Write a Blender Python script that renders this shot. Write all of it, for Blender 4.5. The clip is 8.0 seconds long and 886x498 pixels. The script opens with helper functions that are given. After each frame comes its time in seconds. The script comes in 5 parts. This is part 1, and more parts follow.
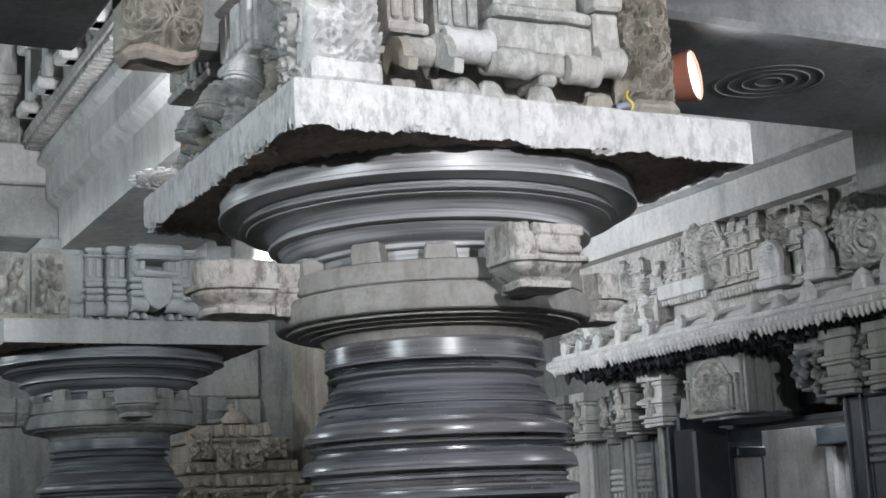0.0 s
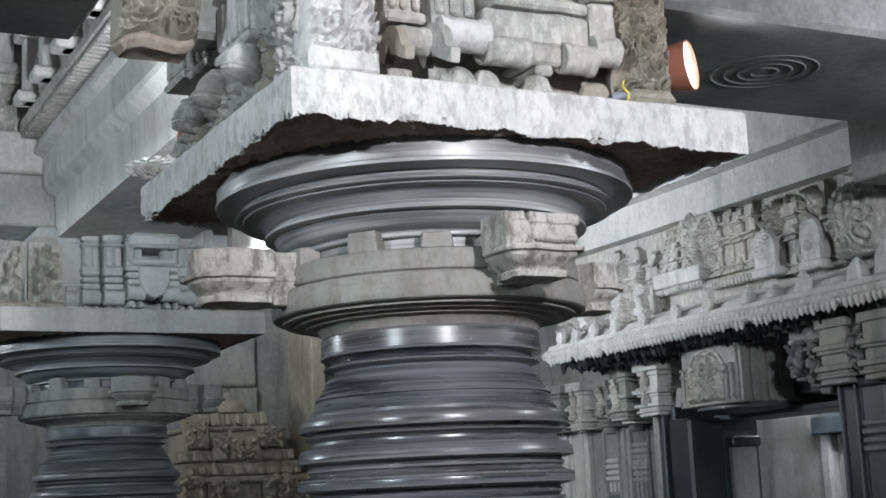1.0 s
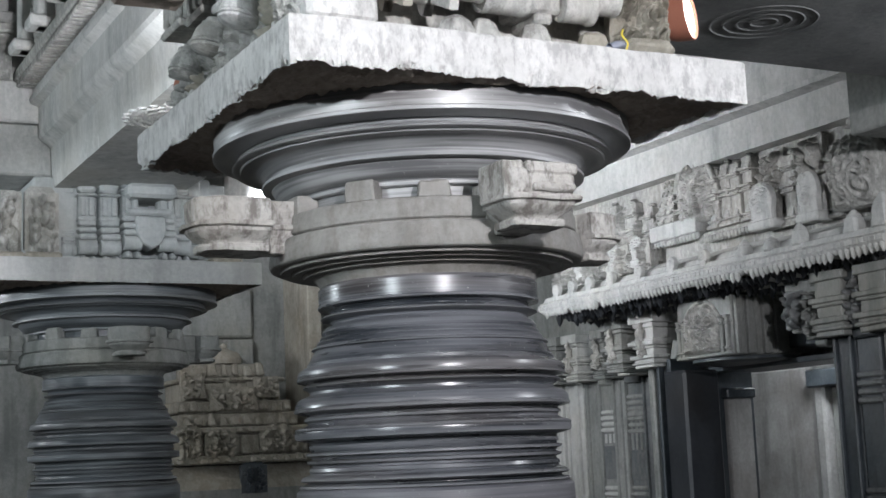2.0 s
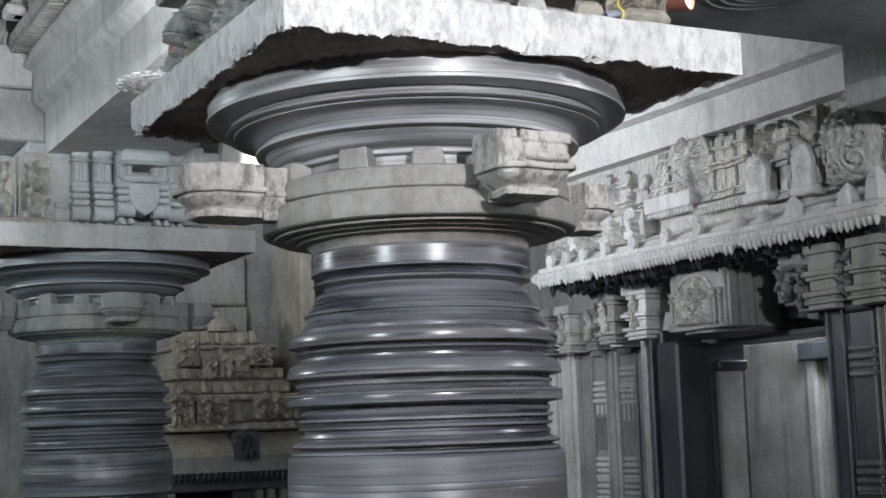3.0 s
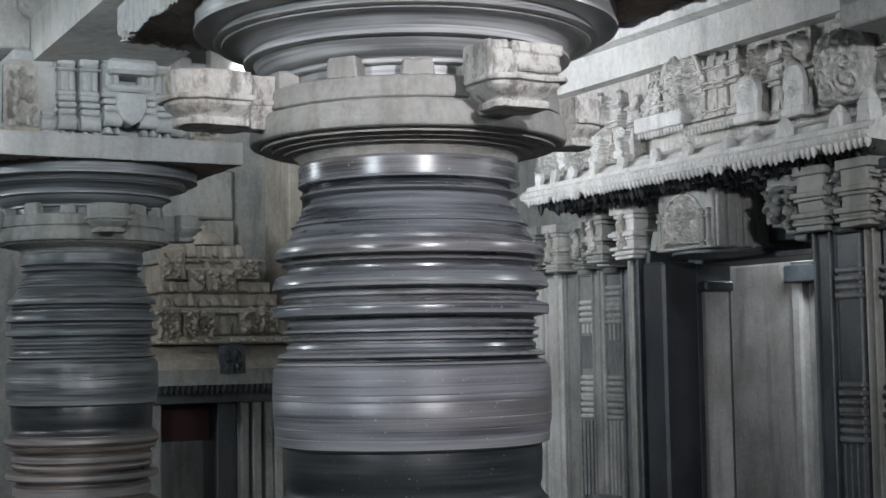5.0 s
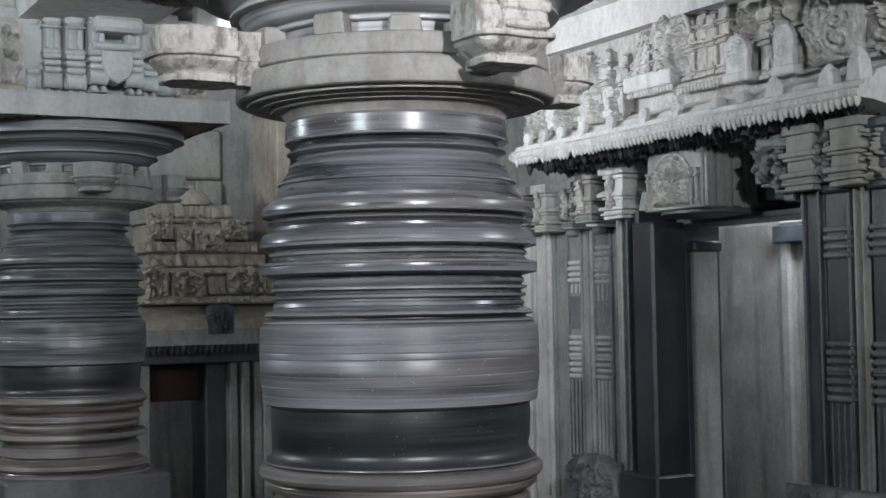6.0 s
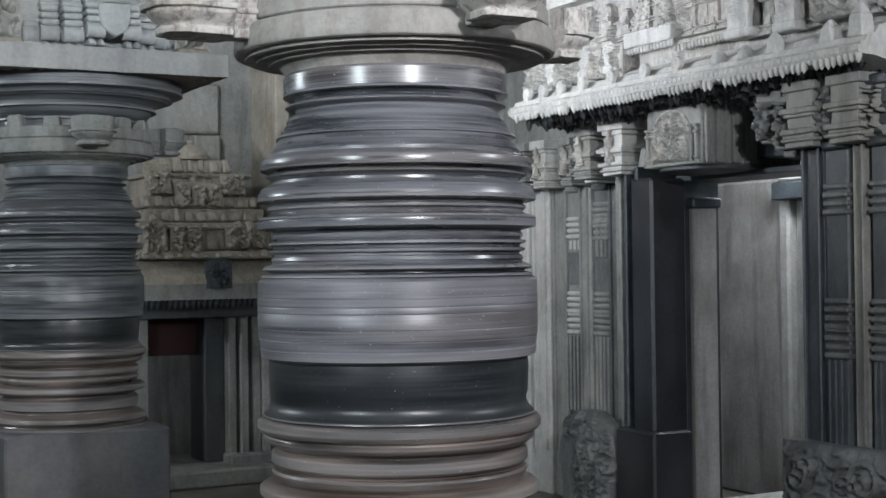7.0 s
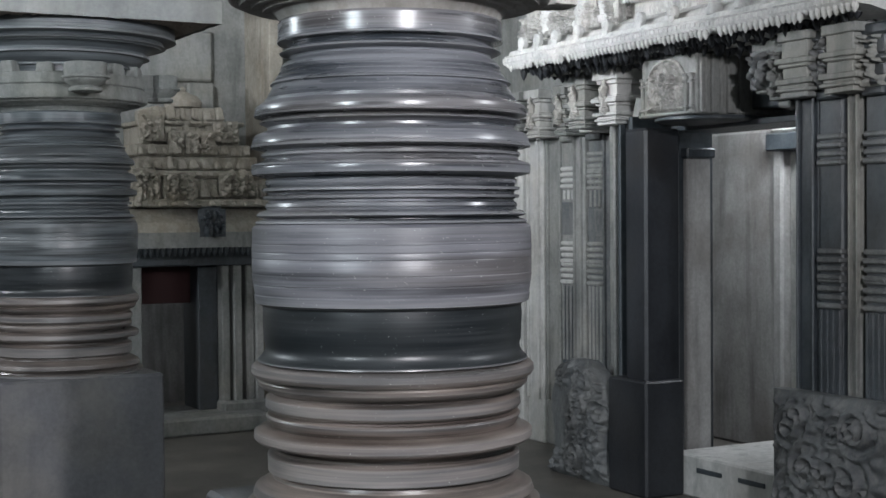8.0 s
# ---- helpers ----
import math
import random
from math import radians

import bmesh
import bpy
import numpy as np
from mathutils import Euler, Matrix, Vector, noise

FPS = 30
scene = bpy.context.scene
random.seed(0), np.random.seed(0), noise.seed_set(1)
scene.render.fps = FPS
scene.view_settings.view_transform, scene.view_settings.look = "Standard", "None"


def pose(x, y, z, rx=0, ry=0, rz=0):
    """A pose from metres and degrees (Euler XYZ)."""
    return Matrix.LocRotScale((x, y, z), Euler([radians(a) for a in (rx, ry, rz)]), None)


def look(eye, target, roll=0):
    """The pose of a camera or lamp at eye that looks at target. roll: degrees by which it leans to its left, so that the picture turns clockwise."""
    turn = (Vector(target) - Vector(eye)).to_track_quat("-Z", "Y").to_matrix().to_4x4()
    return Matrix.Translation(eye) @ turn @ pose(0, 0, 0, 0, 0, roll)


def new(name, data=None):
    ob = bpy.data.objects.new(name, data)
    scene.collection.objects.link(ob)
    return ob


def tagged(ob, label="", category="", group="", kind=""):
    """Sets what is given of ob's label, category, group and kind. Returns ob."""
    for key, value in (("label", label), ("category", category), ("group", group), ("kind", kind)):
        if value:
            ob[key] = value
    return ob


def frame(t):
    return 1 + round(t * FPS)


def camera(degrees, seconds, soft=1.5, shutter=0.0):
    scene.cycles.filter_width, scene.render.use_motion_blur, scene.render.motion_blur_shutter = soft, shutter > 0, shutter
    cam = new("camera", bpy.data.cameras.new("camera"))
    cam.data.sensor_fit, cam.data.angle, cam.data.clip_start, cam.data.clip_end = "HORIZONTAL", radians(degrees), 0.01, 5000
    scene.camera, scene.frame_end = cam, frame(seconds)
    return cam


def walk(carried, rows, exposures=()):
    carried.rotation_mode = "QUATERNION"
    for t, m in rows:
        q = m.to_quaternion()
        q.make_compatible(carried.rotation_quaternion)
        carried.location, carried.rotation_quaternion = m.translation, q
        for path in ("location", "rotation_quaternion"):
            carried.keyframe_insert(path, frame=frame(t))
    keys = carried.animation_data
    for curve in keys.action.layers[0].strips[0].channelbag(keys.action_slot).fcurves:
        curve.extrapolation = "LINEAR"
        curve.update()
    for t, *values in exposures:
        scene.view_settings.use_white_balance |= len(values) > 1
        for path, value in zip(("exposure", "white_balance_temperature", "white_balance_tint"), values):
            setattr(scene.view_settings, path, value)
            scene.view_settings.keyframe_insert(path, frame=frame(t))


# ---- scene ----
cam = camera(34.5, 8.0, soft=1.6)
# seconds, eye, target, roll
PATH = [
    (0, (-2.0096, -4.0263, 1.7500), (0.0034, -0.0871, 2.5745), -2.715),
    (0.5, (-2.0098, -4.0255, 1.7496), (0.0127, -0.0849, 2.5438), -2.669),
    (1, (-2.0157, -4.0389, 1.7451), (0.0089, -0.0990, 2.5374), -2.629),
    (1.5, (-2.0205, -4.0396, 1.7390), (0.0095, -0.0946, 2.4913), -2.582),
    (2, (-2.0183, -4.0321, 1.7323), (0.0227, -0.0743, 2.3801), -2.443),
    (3.5, (-2.0126, -4.0328, 1.7206), (0.0581, -0.0715, 2.2409), -1.649),
    (4, (-2.0094, -4.0240, 1.7148), (0.0707, -0.0589, 2.1634), -1.400),
    (4.5, (-2.0071, -4.0148, 1.7108), (0.0786, -0.0444, 2.0800), -1.113),
    (6, (-1.9872, -3.9920, 1.6961), (0.1421, -0.0318, 1.8775), -0.992),
    (6.5, (-1.9855, -3.9840, 1.6929), (0.1459, -0.0223, 1.8004), -0.878),
    (7, (-1.9826, -3.9812, 1.6903), (0.1510, -0.0194, 1.7344), -0.745),
    (7.5, (-1.9816, -3.9825, 1.6879), (0.1617, -0.0257, 1.6844), -0.642),
    (8, (-1.9857, -3.9819, 1.6774), (0.1644, -0.0303, 1.5665), -0.454),
]
walk(cam, [(t, look(e, g, r)) for t, e, g, r in PATH], [(0.0, -0.16), (2.0, -0.05), (4.5, 0.1), (6.5, 0.2), (8.0, 0.38)])

# ---- light ----
world = bpy.data.worlds.new("world")
scene.world = world
world.use_nodes = True
bg = world.node_tree.nodes["Background"]
bg.inputs[0].default_value = (0.62, 0.72, 0.78, 1)
bg.inputs[1].default_value = 0.05


def area_lamp(name, eye, target, size, watts, colour=(1, 0.97, 0.93), size_y=None):
    lamp = bpy.data.lights.new(name, "AREA")
    lamp.shape, lamp.size = "RECTANGLE", size
    lamp.size_y = size_y or size
    lamp.energy, lamp.color = watts, colour
    ob = new(name, lamp)
    ob.matrix_world = look(eye, target)
    return ob


LAMP_COLOUR = (0.92, 0.955, 1.02)


def flood(at, aim, watts, wide=130, colour=LAMP_COLOUR):
    """The beam of a flood lamp: every pillar carries two, one to the south-east and one to the north. Also serves the
    added fills.
    """
    lamp = bpy.data.lights.new("flood_or_fill_light", "AREA")
    lamp.shape, lamp.size, lamp.energy, lamp.color, lamp.spread = "DISK", 0.15, watts, colour, radians(wide)
    ob = new("flood_or_fill_light", lamp)
    d = Vector(aim).normalized()
    ob.matrix_world = look(Vector(at) + d * 0.012, Vector(at) + d)
    return ob


EAST_LAMP, WEST_LAMP, FAR_LAMP = ((0.8, -0.4, 3.13), (0.6, -0.78, 0.06)), ((-0.535, 0.7, 3.065), (-0.35, 1, 0.5)), ((0.74, 3.72, 3.08), (1, 0.1, 0.34))
flood(*EAST_LAMP, 3.5)
flood(*WEST_LAMP, 28, 150)
flood(*FAR_LAMP, 52, 130)
# lamps outside the view, of neighbouring pillars and the wall, inferred from highlights
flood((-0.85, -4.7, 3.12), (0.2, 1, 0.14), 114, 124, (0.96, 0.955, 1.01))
flood((2.6, -1.7, 3.1), (-0.5, 0.9, 0.22), 40, 135)
flood((-4.9, -2.6, 3.15), (1, 0.6, 0.05), 78, 130, (0.86, 0.965, 1.03))
flood((-3.6, 3.96, 3.14), (0.8, -0.6, -0.02), 36, 150, (0.86, 0.965, 1.03))
# two added fills without a fixture, to brighten the shrine and the end wall
flood((-3.4, 6.2, 3.14), (1, 0.25, -0.2), 50, 150)
flood((0.56, 5.1, 3.1), (0.5, 1, 0.75), 34, 110)
# added fill behind the niche, in place of bounced light
area_lamp("niche_room_fill", (0.9, 9.0, 1.7), (2.0, 9.5, 0.7), 0.3, 5, LAMP_COLOUR)
# unseen lamp inferred in the inner room, and an added fill behind the camera
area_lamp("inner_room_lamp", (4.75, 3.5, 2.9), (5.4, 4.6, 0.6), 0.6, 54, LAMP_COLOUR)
area_lamp("rear_soft_fill", (-4.0, -9.5, 2.6), (0.5, 1.5, 2.4), 3.0, 40, (0.86, 0.94, 1.0), 3.0)

# ---- materials ----


def nodes_of(name):
    m = bpy.data.materials.new(name)
    m.use_nodes = True
    nt = m.node_tree
    return m, nt, nt.nodes["Principled BSDF"], nt.links


def stone(name, dark, light, rough=0.75, stain=(0.5, 0.45, 0.36), stain_amount=0.25, bump=0.25, scale=1.0, streak=0.0, vary=0.0, spots=None):
    """Stone: cloudy colour at two scales, warm stains, run-down streaks, grain in relief."""
    m, nt, bsdf, lk = nodes_of(name)
    N = nt.nodes.new
    geo = N("ShaderNodeNewGeometry")
    pos = geo.outputs["Position"]
    big = N("ShaderNodeTexNoise")
    big.inputs["Scale"].default_value, big.inputs["Detail"].default_value = 2.6 * scale, 6
    fine = N("ShaderNodeTexNoise")
    fine.inputs["Scale"].default_value, fine.inputs["Detail"].default_value = 38 * scale, 8
    fine.inputs["Roughness"].default_value = 0.7
    for n in (big, fine):
        lk.new(pos, n.inputs["Vector"])
    mix = N("ShaderNodeMix")
    mix.data_type = "FLOAT"
    mix.inputs[0].default_value = 0.45
    lk.new(big.outputs["Fac"], mix.inputs[2])
    lk.new(fine.outputs["Fac"], mix.inputs[3])
    ramp = N("ShaderNodeValToRGB")
    ramp.color_ramp.elements[0].position, ramp.color_ramp.elements[1].position = 0.34, 0.66
    ramp.color_ramp.elements[0].color = (*dark, 1)
    ramp.color_ramp.elements[1].color = (*light, 1)
    lk.new(mix.outputs[0], ramp.inputs[0])
    colour = ramp.outputs[0]

    def blend(colour, fac, rgb, amount):
        mult = N("ShaderNodeMath")
        mult.operation = "MULTIPLY"
        mult.inputs[1].default_value = amount
        lk.new(fac, mult.inputs[0])
        c = N("ShaderNodeMix")
        c.data_type = "RGBA"
        lk.new(mult.outputs[0], c.inputs[0])
        lk.new(colour, c.inputs[6])
        c.inputs[7].default_value = (*rgb, 1)
        return c.outputs[2]

    def noise_mask(sc, lo, hi, stretch=(1, 1, 1), rough=0.5):
        mp = N("ShaderNodeMapping")
        mp.inputs["Scale"].default_value = stretch
        lk.new(pos, mp.inputs["Vector"])
        n = N("ShaderNodeTexNoise")
        n.inputs["Scale"].default_value, n.inputs["Detail"].default_value = sc, 9
        n.inputs["Roughness"].default_value = rough
        lk.new(mp.outputs[0], n.inputs["Vector"])
        r = N("ShaderNodeMapRange")
        r.inputs[1].default_value, r.inputs[2].default_value = lo, hi
        lk.new(n.outputs["Fac"], r.inputs[0])
        return r.outputs[0]

    if stain_amount:
        colour = blend(colour, noise_mask(1.7 * scale, 0.5, 0.72), stain, stain_amount)
    if streak:
        colour = blend(colour, noise_mask(9, 0.52, 0.7, (1, 1, 0.12)), tuple(v * 0.45 for v in dark), streak)
    if spots:
        colour = blend(colour, noise_mask(spots[1], 0.48, 0.6, (1, 1, 0.45), 0.75), spots[0], spots[2])
    if vary:
        info = N("ShaderNodeObjectInfo")
        hsv = N("ShaderNodeHueSaturation")
        mr = N("ShaderNodeMapRange")
        mr.inputs[3].default_value, mr.inputs[4].default_value = 1 - vary, 1 + vary
        lk.new(info.outputs["Random"], mr.inputs[0])
        lk.new(mr.outputs[0], hsv.inputs["Value"])
        lk.new(colour, hsv.inputs["Color"])
        colour = hsv.outputs[0]
    lk.new(colour, bsdf.inputs["Base Color"])
    rr = N("ShaderNodeMapRange")
    rr.inputs[3].default_value, rr.inputs[4].default_value = max(0.05, rough - 0.12), min(1, rough + 0.12)
    lk.new(big.outputs["Fac"], rr.inputs[0])
    lk.new(rr.outputs[0], bsdf.inputs["Roughness"])
    bp = N("ShaderNodeBump")
    bp.inputs["Strength"].default_value, bp.inputs["Distance"].default_value = bump, 0.012
    lk.new(fine.outputs["Fac"], bp.inputs["Height"])
    lk.new(bp.outputs[0], bsdf.inputs["Normal"])
    return m


def turned_stone(name, dark, light, rough, bump=0.25, dirt_colour=(0.15, 0.12, 0.1), specks=0.7):
    """Polished lathe-turned stone: fine level scratches round the shaft, worn pale edges, brown dirt."""
    m, nt, bsdf, lk = nodes_of(name)
    N = nt.nodes.new
    geo = N("ShaderNodeNewGeometry")
    mp = N("ShaderNodeMapping")
    mp.inputs["Scale"].default_value = (0.8, 0.8, 60)
    lk.new(geo.outputs["Position"], mp.inputs["Vector"])
    rings = N("ShaderNodeTexNoise")
    rings.inputs["Scale"].default_value, rings.inputs["Detail"].default_value = 2.2, 4
    lk.new(mp.outputs[0], rings.inputs["Vector"])
    cloud = N("ShaderNodeTexNoise")
    cloud.inputs["Scale"].default_value, cloud.inputs["Detail"].default_value = 5, 7
    level = N("ShaderNodeMapping")
    level.inputs["Scale"].default_value = (0.4, 0.4, 5)
    lk.new(geo.outputs["Position"], level.inputs["Vector"])
    lk.new(level.outputs[0], cloud.inputs["Vector"])
    mix = N("ShaderNodeMix")
    mix.data_type, mix.inputs[0].default_value = "FLOAT", 0.6
    lk.new(rings.outputs["Fac"], mix.inputs[2])
    lk.new(cloud.outputs["Fac"], mix.inputs[3])
    ramp = N("ShaderNodeValToRGB")
    ramp.color_ramp.elements[0].position, ramp.color_ramp.elements[1].position = 0.41, 0.6
    ramp.color_ramp.elements[0].color = (*dark, 1)
    ramp.color_ramp.elements[1].color = (*light, 1)
    lk.new(mix.outputs[0], ramp.inputs[0])
    edge = N("ShaderNodeMapRange")
    edge.inputs[1].default_value, edge.inputs[2].default_value = 0.53, 0.62
    lk.new(geo.outputs["Pointiness"], edge.inputs[0])
    em = N("ShaderNodeMath")
    em.operation = "MULTIPLY"
    em.inputs[1].default_value = 0.75
    lk.new(edge.outputs[0], em.inputs[0])
    c = N("ShaderNodeMix")
    c.data_type = "RGBA"
    lk.new(em.outputs[0], c.inputs[0])
    lk.new(ramp.outputs[0], c.inputs[6])
    c.inputs[7].default_value = (0.34, 0.34, 0.35, 1)
    dirt = N("ShaderNodeTexNoise")
    dirt.inputs["Scale"].default_value, dirt.inputs["Detail"].default_value = 1.6, 6
    lk.new(level.outputs[0], dirt.inputs["Vector"])
    dr = N("ShaderNodeMapRange")
    dr.inputs[1].default_value, dr.inputs[2].default_value, dr.inputs[4].default_value = 0.5, 0.7, 0.35
    lk.new(dirt.outputs["Fac"], dr.inputs[0])
    c2 = N("ShaderNodeMix")
    c2.data_type = "RGBA"
    lk.new(dr.outputs[0], c2.inputs[0])
    lk.new(c.outputs[2], c2.inputs[6])
    c2.inputs[7].default_value = (*dirt_colour, 1)
    # pale flecks of lime and droppings
    fleck = N("ShaderNodeTexNoise")
    fleck.inputs["Scale"].default_value, fleck.inputs["Detail"].default_value = 150, 3
    lk.new(geo.outputs["Position"], fleck.inputs["Vector"])
    fr = N("ShaderNodeMapRange")
    fr.inputs[1].default_value, fr.inputs[2].default_value, fr.inputs[4].default_value = 0.7, 0.74, specks
    lk.new(fleck.outputs["Fac"], fr.inputs[0])
    c3 = N("ShaderNodeMix")
    c3.data_type = "RGBA"
    lk.new(fr.outputs[0], c3.inputs[0])
    lk.new(c2.outputs[2], c3.inputs[6])
    c3.inputs[7].default_value = (0.55, 0.55, 0.53, 1)
    lk.new(c3.outputs[2], bsdf.inputs["Base Color"])
    rr = N("ShaderNodeMapRange")
    rr.inputs[3].default_value, rr.inputs[4].default_value = rough - 0.1, rough + 0.14
    lk.new(cloud.outputs["Fac"], rr.inputs[0])
    lk.new(rr.outputs[0], bsdf.inputs["Roughness"])
    bsdf.inputs["Specular IOR Level"].default_value = 0.5
    bp = N("ShaderNodeBump")
    bp.inputs["Strength"].default_value, bp.inputs["Distance"].default_value = bump, 0.003
    lk.new(rings.outputs["Fac"], bp.inputs["Height"])
    lk.new(bp.outputs[0], bsdf.inputs["Normal"])
    return m


def plain(name, rgb, rough=0.5, metal=0.0, emit=0.0):
    m, nt, bsdf, lk = nodes_of(name)
    n = nt.nodes.new("ShaderNodeTexNoise")
    n.inputs["Scale"].default_value = 30
    r = nt.nodes.new("ShaderNodeValToRGB")
    r.color_ramp.elements[0].color = (*[v * 0.8 for v in rgb], 1)
    r.color_ramp.elements[1].color = (*rgb, 1)
    lk.new(n.outputs["Fac"], r.inputs[0])
    lk.new(r.outputs[0], bsdf.inputs["Base Color"])
    bsdf.inputs["Roughness"].default_value, bsdf.inputs["Metallic"].default_value = rough, metal
    if emit:
        bsdf.inputs["Emission Color"].default_value = (1, 0.98, 0.95, 1)
        bsdf.inputs["Emission Strength"].default_value = emit
    return m


SHAFT = turned_stone("polished_stone", (0.024, 0.028, 0.034), (0.148, 0.152, 0.166), 0.26, 0.14)
BELLY = turned_stone("scored_stone", (0.06, 0.061, 0.069), (0.16, 0.16, 0.176), 0.36)
WAIST = turned_stone("dark_polished_stone", (0.012, 0.015, 0.017), (0.032, 0.036, 0.039), 0.33, 0.05, (0.035, 0.034, 0.032), 0.4)
LOWER = turned_stone("browned_polished_stone", (0.045, 0.04, 0.037), (0.22, 0.185, 0.165), 0.3, 0.35, (0.13, 0.075, 0.05))
BELL = turned_stone("turned_stone", (0.135, 0.135, 0.138), (0.36, 0.36, 0.362), 0.32, 0.1)
DISC = stone("worn_stone", (0.17, 0.165, 0.155), (0.34, 0.325, 0.305), 0.55, stain=(0.17, 0.13, 0.1), stain_amount=0.65, bump=0.5, streak=0.35, spots=((0.12, 0.1, 0.085), 14, 0.4))
ABACUS = stone("limewashed_stone", (0.5, 0.5, 0.49), (0.74, 0.73, 0.71), 0.8, stain=(0.3, 0.29, 0.275), stain_amount=0.55, bump=0.9, streak=0.2, spots=((0.25, 0.245, 0.245), 26, 0.55))
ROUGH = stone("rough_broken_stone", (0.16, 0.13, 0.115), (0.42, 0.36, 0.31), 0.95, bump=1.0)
CARVED = stone("carved_stone", (0.2, 0.205, 0.195), (0.47, 0.46, 0.43), 0.8, stain=(0.45, 0.39, 0.3), stain_amount=0.3, bump=0.9, streak=0.35, spots=((0.64, 0.63, 0.6), 24, 0.5))
BUFF = stone("buff_carved_stone", (0.2, 0.185, 0.15), (0.4, 0.375, 0.32), 0.85, stain=(0.3, 0.24, 0.17), stain_amount=0.45, bump=0.9, streak=0.4, spots=((0.5, 0.48, 0.42), 18, 0.3))
BEAM = stone("pale_beam_stone", (0.34, 0.35, 0.34), (0.57, 0.57, 0.55), 0.8, stain=(0.42, 0.38, 0.3), stain_amount=0.35, streak=0.45, bump=0.5, spots=((0.66, 0.66, 0.64), 18, 0.35))
GREY = stone("grey_wall_stone", (0.165, 0.175, 0.17), (0.33, 0.335, 0.32), 0.75, stain=(0.3, 0.27, 0.2), stain_amount=0.35, streak=0.5, bump=0.6, spots=((0.13, 0.135, 0.13), 20, 0.4))
DARK = stone("oiled_dark_stone", (0.018, 0.024, 0.029), (0.07, 0.084, 0.094), 0.4, stain=(0.07, 0.062, 0.055), stain_amount=0.45, streak=0.35, spots=((0.1, 0.115, 0.125), 13, 0.25))
# beam stone darkened in colour to stand in for the unlit underside
SHADED_BEAM = stone("shaded_beam_stone", (0.055, 0.06, 0.06), (0.19, 0.19, 0.187), 0.75, stain=(0.045, 0.045, 0.045), stain_amount=0.8, streak=0.3, bump=0.4)
PLASTER = stone("grey_plaster", (0.22, 0.22, 0.215), (0.4, 0.4, 0.39), 0.85, stain=(0.15, 0.13, 0.115), stain_amount=0.65, streak=0.6, bump=0.3, spots=((0.16, 0.155, 0.15), 5, 0.35))
FLOOR = stone("floor_stone", (0.075, 0.07, 0.064), (0.17, 0.16, 0.145), 0.5, stain_amount=0.2)
PLINTH = stone("pedestal_stone", (0.06, 0.062, 0.068), (0.13, 0.132, 0.14), 0.5, stain_amount=0.2, streak=0.2)
SOCKET = stone("patinated_stone", (0.27, 0.26, 0.24), (0.6, 0.585, 0.555), 0.75, stain=(0.24, 0.19, 0.15), stain_amount=0.65, bump=0.8, spots=((0.13, 0.115, 0.1), 20, 0.8))
# near-black of the door jamb, also the painted shade under the eave
JAMB = stone("black_jamb_and_shade_stone", (0.008, 0.009, 0.012), (0.03, 0.034, 0.04), 0.4, stain=(0.04, 0.035, 0.03), stain_amount=0.3, streak=0.3)
OILED = stone("oiled_grey_stone", (0.055, 0.062, 0.066), (0.16, 0.172, 0.176), 0.5, stain=(0.1, 0.09, 0.075), stain_amount=0.4, streak=0.5, bump=0.3, spots=((0.25, 0.25, 0.24), 9, 0.35))
# shaft and bell stone recoloured darker, as less light reaches the further pillar
FAR_SHAFT = turned_stone("shaded_polished_stone", (0.036, 0.043, 0.048), (0.14, 0.158, 0.17), 0.34, 0.25, (0.06, 0.052, 0.045), 0.3)
FAR_BELL = turned_stone("shaded_turned_stone", (0.06, 0.068, 0.075), (0.17, 0.185, 0.195), 0.36, 0.25, (0.09, 0.08, 0.07), 0.3)
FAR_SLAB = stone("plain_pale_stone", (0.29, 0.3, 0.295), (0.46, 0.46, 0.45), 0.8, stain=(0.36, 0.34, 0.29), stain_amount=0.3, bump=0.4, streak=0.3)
ASHLAR = stone("blue_grey_block_stone", (0.3, 0.32, 0.325), (0.52, 0.54, 0.535), 0.7, stain=(0.4, 0.36, 0.28), stain_amount=0.3, bump=0.35, streak=0.25)
CLAY = plain("brown_painted_metal", (0.33, 0.13, 0.085), 0.45)
GLOW = plain("lit_lamp_glass", (1, 1, 1), 0.3, emit=14)
WIRE = plain("yellow_cable_plastic", (0.7, 0.55, 0.06), 0.4)
PIPE = plain("grey_conduit_plastic", (0.25, 0.27, 0.33), 0.4)
MAROON = plain("maroon_cloth", (0.05, 0.02, 0.02), 0.9)

# ---- mesh helpers ----


def part(name, bm, material, parent=None, label="", smooth=False, angle=35):
    """Links a bmesh as one mesh object, under a thing if one is given."""
    me = bpy.data.meshes.new(name)
    bm.normal_update()
    bm.to_mesh(me)
    bm.free()
    if smooth:
        me.shade_smooth()
        me.set_sharp_from_angle(angle=radians(angle))
    me.materials.append(material)
    ob = new(name, me)
    if parent:
        ob.parent = parent
    return tagged(ob, label)


def thing(name, at, label, category, group="", kind="", turn=0):
    ob = new(name)
    ob.empty_display_size = 0.1
    ob.matrix_world = pose(*at, 0, 0, turn)
    return tagged(ob, label, category, group, kind)


